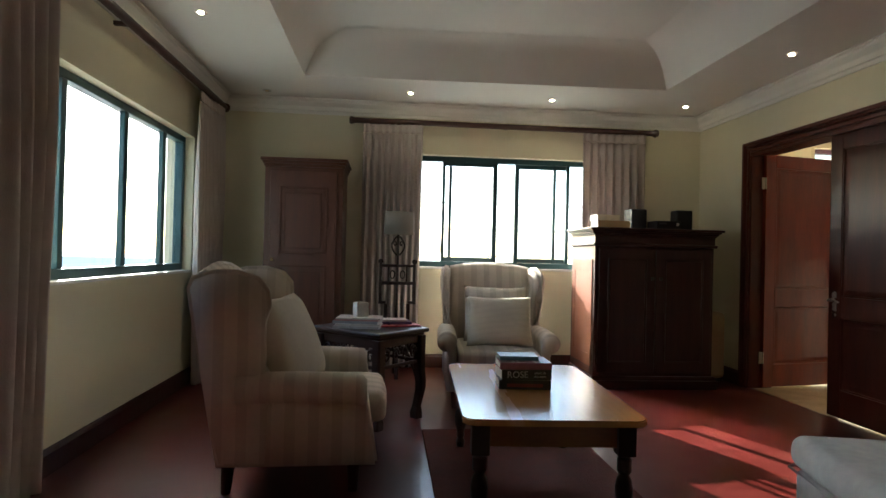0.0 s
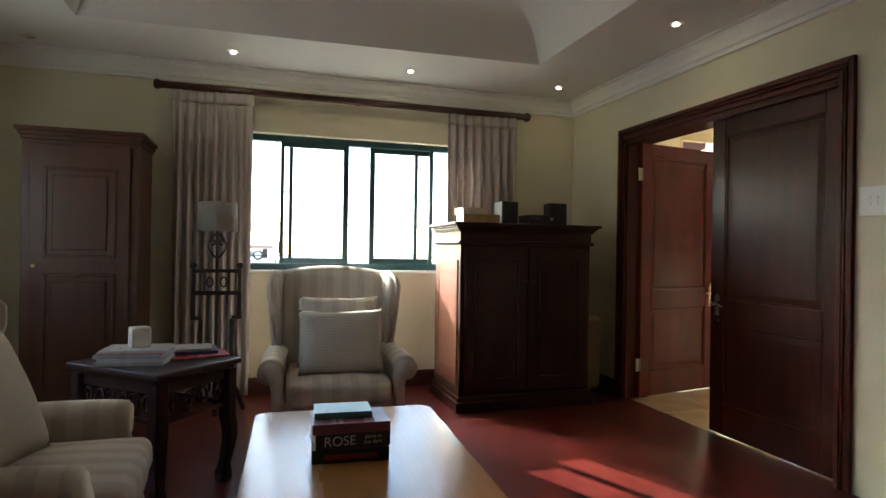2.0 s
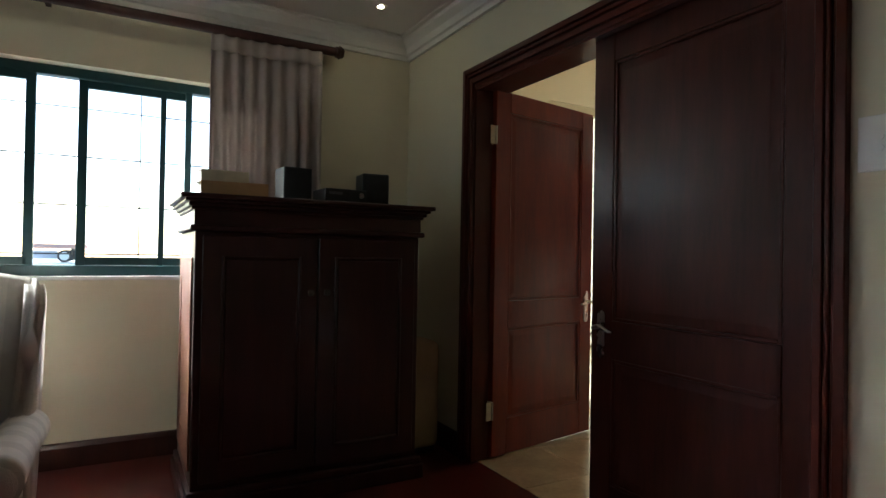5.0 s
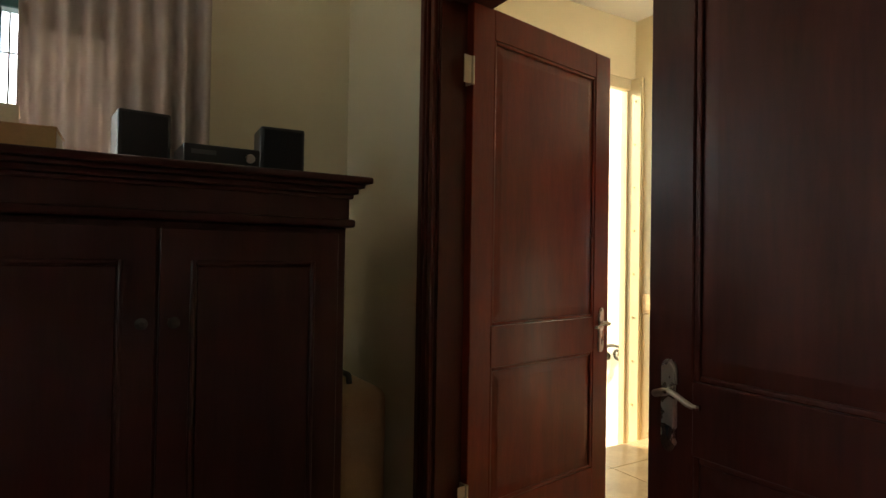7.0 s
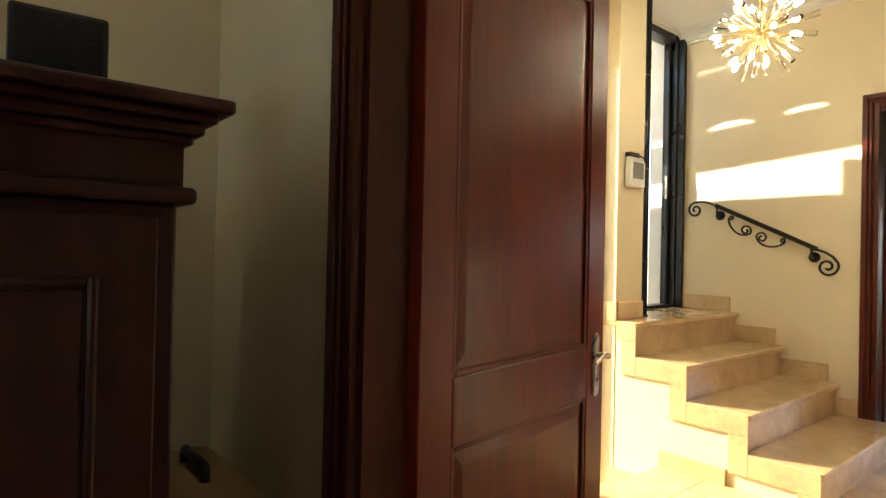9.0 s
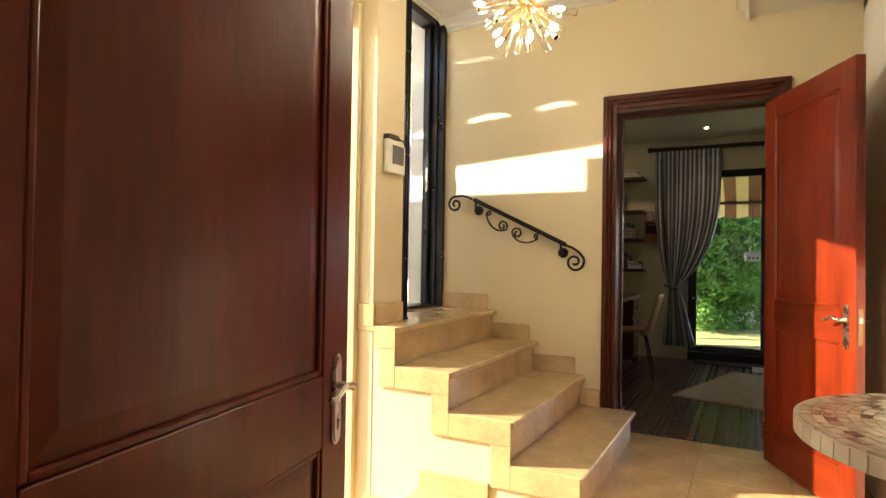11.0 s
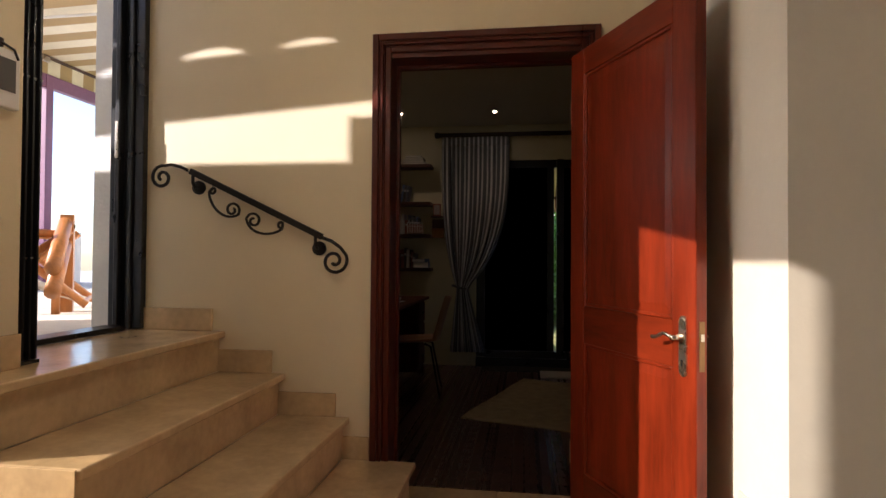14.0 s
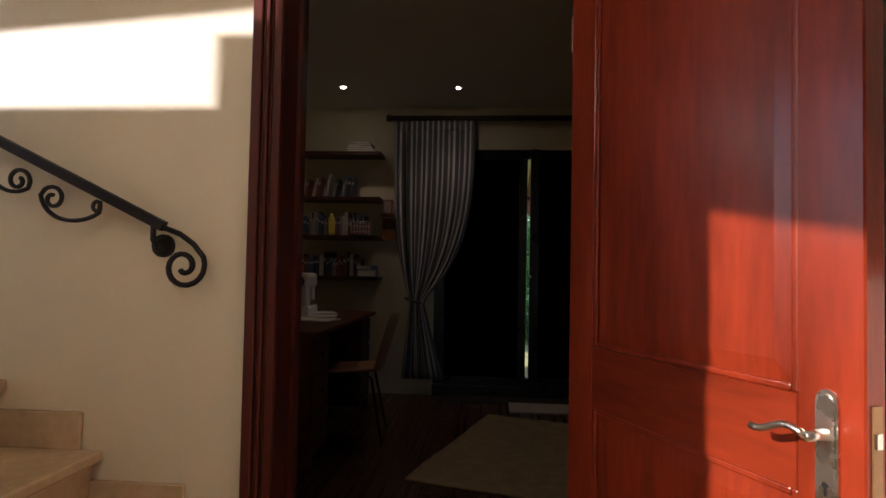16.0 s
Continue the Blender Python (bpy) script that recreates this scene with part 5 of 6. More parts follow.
cornice(6.78, 3.44, 5.70, 3.44, 2.57, 0.05)

so = thing("wall_socket", "white plastic wall socket low on the white wall", "socket", (5.99, 3.44, 0.36))
part("plate", one_box(-0.045, 0.0, -0.06, 0.045, 0.010, 0.06, bevel=0.003), plastic_white, so)
for z in (-0.02, 0.02):
    part("rocker", one_box(-0.012, 0.010, z - 0.010, 0.012, 0.014, z + 0.010, bevel=0.002), plastic_white, so)

# mosaic table
def mosaic_table():
    t = thing("mosaic_table", "round table with a brown and cream mosaic top on iron legs", "table", (4.66, 3.43, 0))
    R, h = 0.45, 0.757
    bm = bmesh.new()
    lathe(bm, [(R - 0.012, h - 0.045), (R - 0.004, h - 0.04), (R - 0.004, h - 0.006), (R - 0.010, h - 0.004)], sides=64)
    part("tabletop", bm, material("mosaic_grout", (0.72, 0.66, 0.57), 0.8, vary=0.1), t)
    rnd = random.Random(7)
    cols = [material("mosaic_cream", (0.72, 0.61, 0.48), 0.35, piece=0.15, island=0.15), material("mosaic_sand", (0.62, 0.49, 0.35), 0.3, island=0.2), material("mosaic_beige", (0.48, 0.35, 0.24), 0.3, island=0.2), material("mosaic_brown", (0.13, 0.055, 0.028), 0.3, island=0.3)]
    joined = [bmesh.new() for _ in cols]
    count = 0
    r = R - 0.012
    while r > 0.03:
        wid = 0.026
        n = max(5, int(2 * math.pi * r / 0.042))
        off = rnd.random()
        for k in range(n):
            a0, a1 = 2 * math.pi * (k + off + 0.05) / n, 2 * math.pi * (k + off + 0.95) / n
            pick = rnd.choices(range(4), (7, 5, 2.2, 2.0))[0]
            big = count < 230 and r > 0.20
            bm = bmesh.new() if big else joined[pick]
            out = [(math.cos(a) * q, math.sin(a) * q) for a, q in ((a0, r - wid + 0.003), (a1, r - wid + 0.003), (a1, r), ((a0 + a1) / 2, r), (a0, r))]
            prism(bm, out, "z", h - 0.005, h + rnd.uniform(0, 0.0018))
            if big:
                part("mosaic_tile", bm, cols[pick], t)
                count += 1
        r -= wid
    for b, m in zip(joined, cols):
        tagged(part("mosaic_field", b, m, t), kind="stuff")
    n = 66
    side = bmesh.new()
    for k in range(n):
        a0, a1 = 2 * math.pi * (k + 0.04) / n, 2 * math.pi * (k + 0.96) / n
        out = [(math.cos(a) * q, math.sin(a) * q) for a, q in ((a0, R - 0.006), (a1, R - 0.006), (a1, R), (a0, R))]
        bm = bmesh.new()
        prism(bm, out, "z", h - 0.040, h - 0.003)
        part("rim_tile", bm, cols[0] if k % 5 else rim_white, t)
    for k in range(3):
        a = radians(40 + 120 * k)
        bm = bmesh.new()
        pts = [(math.cos(a) * (0.36 - 0.26 * math.sin(u * math.pi * 0.95)), math.sin(a) * (0.36 - 0.26 * math.sin(u * math.pi * 0.95)), (h - 0.045) * (1 - u) + 0.012) for u in [i / 14 for i in range(15)]]
        tube(bm, pts, 0.010, 8)
        part("leg", bm, iron, t, smooth=True)
    bm = bmesh.new()
    tube(bm, [(0.13 * math.cos(a), 0.13 * math.sin(a), 0.30) for a in [2 * math.pi * i / 24 for i in range(25)]], 0.007, 6)
    part("ring", bm, iron, t, smooth=True)


rim_white = material("mosaic_white", (0.74, 0.68, 0.58), 0.4)
mosaic_table()


# ---- study ----
gd = tagged(thing("door_6", "black aluminium sliding garden door", "sliding door", (10.36, 2.4, 0), 90), kind="structure")
# its own x runs north from y 2.4
for a, b, y0 in ((2.13, 2.22, 0.0), (1.40, 1.47, 0.0), (1.30, 1.375, 0.04), (0.0, 0.08, 0.0)):
    part("frame_post", one_box(a, -0.06 + y0, 0.10, b, 0.0 + y0, 2.20, bevel=0.004, seg=1), frame_black, gd)
part("frame_head", one_box(0.08, -0.06, 2.12, 2.13, 0.0, 2.20), frame_black, gd)
part("frame_sill", one_box(0.08, -0.06, 0.10, 2.13, 0.02, 0.17), frame_black, gd)
part("threshold", one_box(0.0, 0.0, 0.0, 2.22, 0.05, 0.099), frame_black, gd)
for a, b in ((1.47, 2.13), (0.08, 1.30)):
    g = part("pane", one_box(a, -0.032, 0.17, b, -0.027, 2.12), clean_glass, gd, "clear glass pane")
    g.visible_shadow = False
curtain_rod("curtain_rod", (10.25, 5.02, 2.46), (10.25, 2.7, 2.46), (0.09, 0, 0), black_wood, 0.024)
curtain("silver grey striped curtain tied back beside the garden door", (10.25, 4.27), (10.25, 4.99), 0.16, 2.435, 9, silver_cloth, 0.032, tie=(0.84, 0.16, 0.72), seed=8, swell=3.6)
tb = thing("curtain_tieback", "grey cloth tieback gathered round the striped curtain", "tieback", (10.25, 4.79, 0.84))
bm = bmesh.new()
tube(bm, [(0.055 * math.cos(a), 0.075 * math.sin(a), 0.02 * math.sin(a)) for a in [2 * math.pi * i / 24 for i in range(25)]], 0.012, 8)
part("band", bm, silver_cloth, tb, smooth=True)
bm = bmesh.new()
cyl(bm, (0.05, 0.02, 0), (0.0995, 0.02, 0), 0.006, sides=8)
part("hook", bm, brass, tb)
for x, y in ((9.76, 4.40), (9.73, 5.33)):
    downlight(x, y, 2.58)


for x, y in ((9.76, 4.40), (9.73, 5.33)):
    bulb = new("downlight_beam", bpy.data.lights.new("downlight_beam", "SPOT"))
    bulb.data.energy, bulb.data.color, bulb.data.spot_size, bulb.data.spot_blend, bulb.data.shadow_soft_size = 1.0, (1.0, 0.72, 0.42), radians(115), 0.7, 0.02
    bulb.matrix_basis = pose(x, y, 2.56)


def shelf(z, y0, y1):
    s = thing("wall_shelf", "dark floating wall shelf in the study", "shelf", (10.35, y0, z), 0, "study wall shelves")
    part("board", one_box(-0.22, 0, -0.035, 0.0, y1 - y0, 0, bevel=0.003, seg=1), dark_wood, s)
    return s


rnd = random.Random(11)
spine = [plain("book_spine", c, 0.5) for c in ((0.33, 0.32, 0.31), (0.05, 0.06, 0.09), (0.16, 0.05, 0.045), (0.05, 0.10, 0.22), (0.42, 0.41, 0.40), (0.10, 0.10, 0.11), (0.24, 0.21, 0.18), (0.02, 0.022, 0.025))]


def standing_book(y, z, t, h, cover, lean=0.0):
    b = thing("book", "leaning book on the study shelf" if lean else "upright book on the study shelf", "book", (10.25, y, z + (0.0 if lean <= 0 else t * math.sin(radians(lean)))), 0, "books on the study shelves")
    bm = one_box(-0.075, 0, 0, 0.07, t - 0.0015, h, bevel=0.002, seg=1)
    bmesh.ops.rotate(bm, verts=bm.verts, cent=(0, 0, 0), matrix=Matrix.Rotation(radians(-lean), 3, "X"))
    low = min(v.co.z for v in bm.verts)
    bmesh.ops.translate(bm, verts=bm.verts, vec=(0, 0, -low))
    b.location.z = z
    block = part("block", bm, cover, b)
    bm = one_box(-0.0768, 0.003, h * 0.62, -0.0752, t - 0.0045, h * 0.74)
    bmesh.ops.rotate(bm, verts=bm.verts, cent=(0, 0, 0), matrix=Matrix.Rotation(radians(-lean), 3, "X"))
    bmesh.ops.translate(bm, verts=bm.verts, vec=(0, 0, -low))
    part("title_band", bm, spine[4], block)


for z, end in ((2.14, None), (1.74, 5.36), (1.40, 5.22), (1.045, 5.26)):
    shelf(z, 5.09, 5.80)
    if end is None:
        for k in range(5):
            book("book", "pale flat book in a loose pile on the top shelf", 10.23, 5.27 + 0.012 * (k % 3), z + 0.019 * k, 0.16, 0.25 - 0.02 * k, 0.018, rnd.uniform(-9, 9), spine[(4, 0, 4, 6, 4)[k]], group="books on the study shelves")
        continue
    y = 5.78
    while y > end:
        t, h = rnd.uniform(0.014, 0.034), rnd.uniform(0.15, 0.215)
        if z > 1.7 and rnd.random() < 0.28:
            y -= 0.055
        standing_book(y - t, z, t, h, rnd.choice(spine), -9 if z > 1.7 else 0.0)
        y -= t + (0.004 if z > 1.7 else 0.001)
bm = bmesh.new()
lathe(bm, [(0.028, 0.0), (0.030, 0.02), (0.030, 0.13), (0.022, 0.15), (0.014, 0.165), (0.014, 0.185)], 10.10, 5.50, 16)
bmesh.ops.translate(bm, verts=bm.verts, vec=(0, 0, 1.40))
solid("bottle", "bright yellow plastic bottle standing before the books", "bottle", bm, plain("yellow_plastic", (0.62, 0.52, 0.05), 0.4), smooth=True)
sb = thing("storage_basket", "small wire basket of pale cards on the shelf", "basket", (10.14, 5.16, 1.40))
part("tray", one_box(-0.06, 0.0, 0.0, 0.06, 0.17, 0.006), plastic_black, sb)
for k in range(7):
    part("wire", one_box(-0.062, 0.004 + 0.026 * k, 0.006, -0.059, 0.008 + 0.026 * k, 0.12), plastic_white, sb)
for z in (0.03, 0.075, 0.117):
    part("wire", one_box(-0.065, 0.0, z, -0.062, 0.17, z + 0.003), plastic_white, sb)
part("card_stack", one_box(-0.05, 0.01, 0.006, 0.05, 0.16, 0.10), plain("dusty_pink_card", (0.22, 0.10, 0.10)), sb)
bf = book("folder", "blue folder lying on the low shelf", 10.2, 5.19, 1.045, 0.2, 0.16, 0.06, 4, spine[3])
book("folder", "blue folder lying on another", 10.2, 5.20, 1.106, 0.19, 0.14, 0.035, -5, spine[3])
ss = thing("small_shelf", "small dark corner shelf holding a framed photo", "shelf", (10.35, 4.98, 1.60))
part("board", one_box(-0.12, 0.0, -0.02, 0.0, 0.12, 0.0, bevel=0.002, seg=1), dark_wood, ss)
pf1 = thing("photo_frame", "small dull red photo frame standing on the little shelf", "photo frame", (10.28, 5.0, 1.601))
part("frame", one_box(-0.01, 0.0, 0.0, 0.01, 0.085, 0.13, bevel=0.003), plain("dark_red_frame", (0.22, 0.06, 0.045)), pf1)
part("photo", one_box(-0.0125, 0.012, 0.014, -0.0105, 0.073, 0.116), plain("grey_photo", (0.3, 0.26, 0.25)), pf1)
wp = thing("wall_pocket", "orange-brown wooden box fixed under the little shelf", "wall box", (10.349, 4.97, 1.37))
part("back", one_box(-0.012, 0.0, 0.0, 0.0, 0.13, 0.20), plain("brown_board", (0.12, 0.05, 0.025)), wp)
part("front", one_box(-0.05, 0.0, 0.0, -0.042, 0.13, 0.10, bevel=0.002, seg=1), plain("orange_board", (0.34, 0.14, 0.04)), wp)
part("base", one_box(-0.042, 0.0, 0.0, -0.012, 0.13, 0.008), plain("orange_board", (0.34, 0.14, 0.04)), wp)

desk = thing("desk", "dark wooden writing desk with drawers", "desk", (9.12, 5.46, 0))
part("desktop", one_box(-0.85, -0.40, 0.735, 0.80, 0.42, 0.765, bevel=0.006), desk_wood, desk)
for x0, x1 in ((-0.80, -0.45), (0.44, 0.78)):
    ped = part("pedestal", one_box(x0, -0.35, 0.06, x1, 0.40, 0.735, bevel=0.004, seg=1), desk_wood, desk)
    for k in range(3):
        dr = part("drawer", one_box(x0 + 0.015, -0.362, 0.10 + 0.21 * k, x1 - 0.015, -0.35, 0.29 + 0.21 * k, bevel=0.003, seg=1), desk_wood, ped)
        bm = bmesh.new()
        cyl(bm, ((x0 + x1) / 2, -0.362, 0.195 + 0.21 * k), ((x0 + x1) / 2, -0.385, 0.195 + 0.21 * k), 0.010, 0.014, 12)
        part("knob", bm, black_wood, dr)
for x in (-0.78, 0.74):
    for y in (-0.33, 0.37):
        part("foot", one_box(x - 0.03, y - 0.03, 0, x + 0.03, y + 0.03, 0.06), desk_wood, desk)
for k in range(3):
    book("paper_pile", "loose papers lying on the desk", 9.0 + 0.22 * k, 5.30 + 0.06 * k, 0.766, 0.21, 0.29, 0.006 + 0.004 * k, 20 * k - 12, paper)
sm = thing("sewing_machine", "white plastic sewing machine with a red spool on the desk", "sewing machine", (9.36, 5.50, 0.766), 8)
part("bed", one_box(-0.20, -0.08, 0.0, 0.20, 0.08, 0.07, bevel=0.015, seg=3), plastic_white, sm)
part("pillar", one_box(-0.20, -0.07, 0.07, -0.09, 0.07, 0.22, bevel=0.015, seg=3), plastic_white, sm)
part("arm", one_box(-0.20, -0.075, 0.20, 0.20, 0.075, 0.31, bevel=0.03, seg=4), plastic_white, sm, smooth=False)
part("head", one_box(0.09, -0.06, 0.10, 0.19, 0.06, 0.21, bevel=0.012, seg=2), plastic_white, sm)
bm = bmesh.new()
cyl(bm, (-0.215, 0, 0.25), (-0.20, 0, 0.25), 0.045, sides=24)
part("handwheel", bm, screen_grey, sm)
bm = bmesh.new()
lathe(bm, [(0.02, 0.309), (0.02, 0.315), (0.014, 0.32), (0.016, 0.36), (0.02, 0.365), (0.02, 0.37)], -0.1, 0.0, 14)
part("spool", bm, plain("red_thread", (0.5, 0.03, 0.03)), sm, "red thread spool")

ch = thing("desk_chair", "tan moulded shell chair with thin splayed metal legs at the desk", "chair", (9.0, 5.02, 0), 6)
tan = material("tan_seat", (0.34, 0.17, 0.085), 0.45, vary=0.15)
bm = bmesh.new()
grid = []
for j in range(9):
    v = j / 8
    grid.append([bm.verts.new(((i / 8 - 0.5) * (0.38 - 0.05 * v), 0.20 - 0.38 * v, 0.435 + 0.03 * abs(2 * i / 8 - 1) ** 2 + 0.02 * v * v)) for i in range(9)])
for a, b in zip(grid, grid[1:]):
    for i in range(8):
        bm.faces.new((a[i], a[i + 1], b[i + 1], b[i]))
part("seat", bm, tan, ch, smooth=True).modifiers.new("thickness", "SOLIDIFY").thickness = 0.012
bm = bmesh.new()
grid = []
for j in range(9):
    v = j / 8
    w = 0.33 * (1 - 0.35 * max(0, v - 0.6) ** 2 * 6)
    grid.append([bm.verts.new(((i / 8 - 0.5) * w, -0.20 - 0.10 * v + 0.05 * abs(2 * i / 8 - 1) ** 2, 0.46 + 0.36 * v)) for i in range(9)])
for a, b in zip(grid, grid[1:]):
    for i in range(8):
        bm.faces.new((a[i], a[i + 1], b[i + 1], b[i]))
part("backrest", bm, tan, ch, smooth=True).modifiers.new("thickness", "SOLIDIFY").thickness = 0.012
for sx in (-1, 1):
    for sy in (-1, 1):
        bm = bmesh.new()
        tube(bm, [(sx * 0.08, sy * 0.08, 0.425), (sx * 0.13, sy * 0.13, 0.41), (sx * 0.21, sy * 0.21, 0.0)], 0.009, 8)
        part("leg", bm, iron, ch, smooth=True)

bm = bmesh.new()
pts = []
nx, ny = 22, 22
for s in (0.0, 0.012):
    g = [[bm.verts.new(((i / nx - 0.5) * 1.5, (j / ny - 0.5) * 2.2, s + 0.016 * max(0, noise.noise(Vector((i * 0.16, j * 0.10, 3)))))) for i in range(nx + 1)] for j in range(ny + 1)]
    pts.append(g)
    for j in range(ny):
        for i in range(nx):
            bm.faces.new((g[j][i], g[j][i + 1], g[j + 1][i + 1], g[j + 1][i]))
lo, hi = pts
for i in range(nx):
    bm.faces.new((lo[0][i], hi[0][i], hi[0][i + 1], lo[0][i + 1])), bm.faces.new((lo[ny][i], hi[ny][i], hi[ny][i + 1], lo[ny][i + 1]))
for j in range(ny):
    bm.faces.new((lo[j][0], hi[j][0], hi[j + 1][0], lo[j + 1][0])), bm.faces.new((lo[j][nx], hi[j][nx], hi[j + 1][nx], lo[j + 1][nx]))
bmesh.ops.translate(bm, verts=bm.verts, vec=(0.75, -1.1, 0.001))
jr = solid("rug", "tan woven jute rug lying slightly rumpled", "rug", bm, jute, smooth=True)
jr.matrix_basis = pose(8.25, 4.556, 0, 0, 0, -17)
bm = bmesh.new()
box(bm, 10.06, 2.9, 0.0, 10.34, 4.55, 0.014, bevel=0.004)
solid("doormat", "dark flat doormat inside the garden door", "doormat", bm, plain("dark_mat", (0.03, 0.025, 0.02), 0.95))
bm = bmesh.new()
box(bm, 9.80, 3.35, 0.0, 10.1, 3.95, 0.016, bevel=0.005)
solid("bath_mat", "pale small mat on the study floor", "mat", bm, plain("pale_mat", (0.5, 0.45, 0.4), 0.95))


# ---- outside ----
lawn_mat = material("lawn", (0.30, 0.28, 0.09), 0.9, vary=0.5, scale=5, bump=0.9, bump_scale=140)
structure("lawn", "sunlit dry lawn behind the study", lawn_mat, (10.55, -30, -0.9, 40, 6.3, 0.06))
structure("garden_wall", "white painted garden boundary wall", outside_white, (15.0, -20, 0, 15.25, 9, 2.3))
stripe = striped("striped_awning", (0.75, 0.62, 0.30), (0.22, 0.10, 0.05), 0.30, 0.5, axis=1, rough=0.8, bump=0.1)
stripe_pale = striped("pale_striped_awning", (0.78, 0.72, 0.55), (0.42, 0.30, 0.14), 0.36, 0.5, axis=1, rough=0.8, bump=0.1)


def awning(label, at, turn, length, reach, drop, valance, mat, side=False):
    """Canopy: own y along the wall, own x outwards."""
    a = thing("awning", label, "awning", at, turn)
    bm = bmesh.new()
    n = int(length / 0.1)
    top = [bm.verts.new((0, i * length / n, 0)) for i in range(n + 1)]
    out = [bm.verts.new((reach, i * length / n, -drop)) for i in range(n + 1)]
    for i in range(n):
        bm.faces.new((top[i], top[i + 1], out[i + 1], out[i]))
    ob = part("canopy", bm, mat, a)
    ob.modifiers.new("thickness", "SOLIDIFY").thickness = 0.004
    bm = bmesh.new()
    m = int(length / 0.02)
    up = [bm.verts.new((reach, i * length / m, -drop - 0.002)) for i in range(m + 1)]
    dn = [bm.verts.new((reach + 0.006, i * length / m, -drop - valance - 0.035 * abs(math.sin(math.pi * i * length / m / 0.30)))) for i in range(m + 1)]
    for i in range(m):
        bm.faces.new((up[i], up[i + 1], dn[i + 1], dn[i]))
    ob = part("valance", bm, mat, a, "scalloped hanging valance")
    ob.modifiers.new("thickness", "SOLIDIFY").thickness = 0.003
    bm = bmesh.new()
    cyl(bm, (reach - 0.02, 0, -drop - 0.02), (reach - 0.02, length, -drop - 0.02), 0.018, sides=10)
    part("front_bar", bm, dark_wood, a)
    for f in (0.04, 0.5, 0.96):
        bm = bmesh.new()
        cyl(bm, (0, f * length, -0.10), (reach - 0.02, f * length, -drop - 0.02), 0.014, sides=8)
        part("arm", bm, plastic_white, a)
    return a


awning("yellow and brown striped awning above the garden door", (10.56, 2.2, 2.62), 0, 3.2, 1.6, 0.62, 0.20, stripe)
aw = awning("pale yellow striped awning over the terrace", (12.0, 6.30, 3.52), 90, 5.97, 3.2, 0.10, 0.28, stripe_pale)
bm = bmesh.new()
m = 160
up = [bm.verts.new((3.2 * i / m, 5.975, -0.10 * i / m)) for i in range(m + 1)]
dn = [bm.verts.new((3.2 * i / m, 5.98, -0.455 - 0.055 * 3.2 * i / m + 0.08 * abs(math.sin(math.pi * (3.2 * i / m + 0.1) / 0.5)) ** 0.7)) for i in range(m + 1)]
for i in range(m):
    bm.faces.new((up[i], up[i + 1], dn[i + 1], dn[i]))
part("side_valance", bm, stripe_pale, aw, "scalloped side valance")
tp = thing("pergola", "plum painted steel pergola at the terrace edge", "pergola", (0, 0, 0.76))
plum = plain("plum_paint", (0.16, 0.06, 0.12), 0.45)
# Unseen beam, added and sloped so its shadow trims the sun patch's upper edge.
side_beam = bmesh.new()
prism(side_beam, [(6.32, 2.115), (9.5, 1.88), (9.5, 2.08), (6.32, 2.315)], "x", 5.98, 6.06)
part("side_beam", side_beam, plum, tp)
for x, y in ((6.02, 9.45), (9.95, 9.45), (11.9, 9.45)):
    part("post", one_box(x - 0.05, y - 0.05, 0, x + 0.05, y + 0.05, 1.885 if x < 7 else 2.42, bevel=0.004), plum, tp)
part("front_beam", one_box(6.06, 9.41, 2.28, 11.95, 9.49, 2.42), plum, tp)
structure("terrace_wall", "white wall and low hedge line beyond the terrace", outside_white, (6.2, 10.6, 0.76, 11.9, 10.8, 1.5))


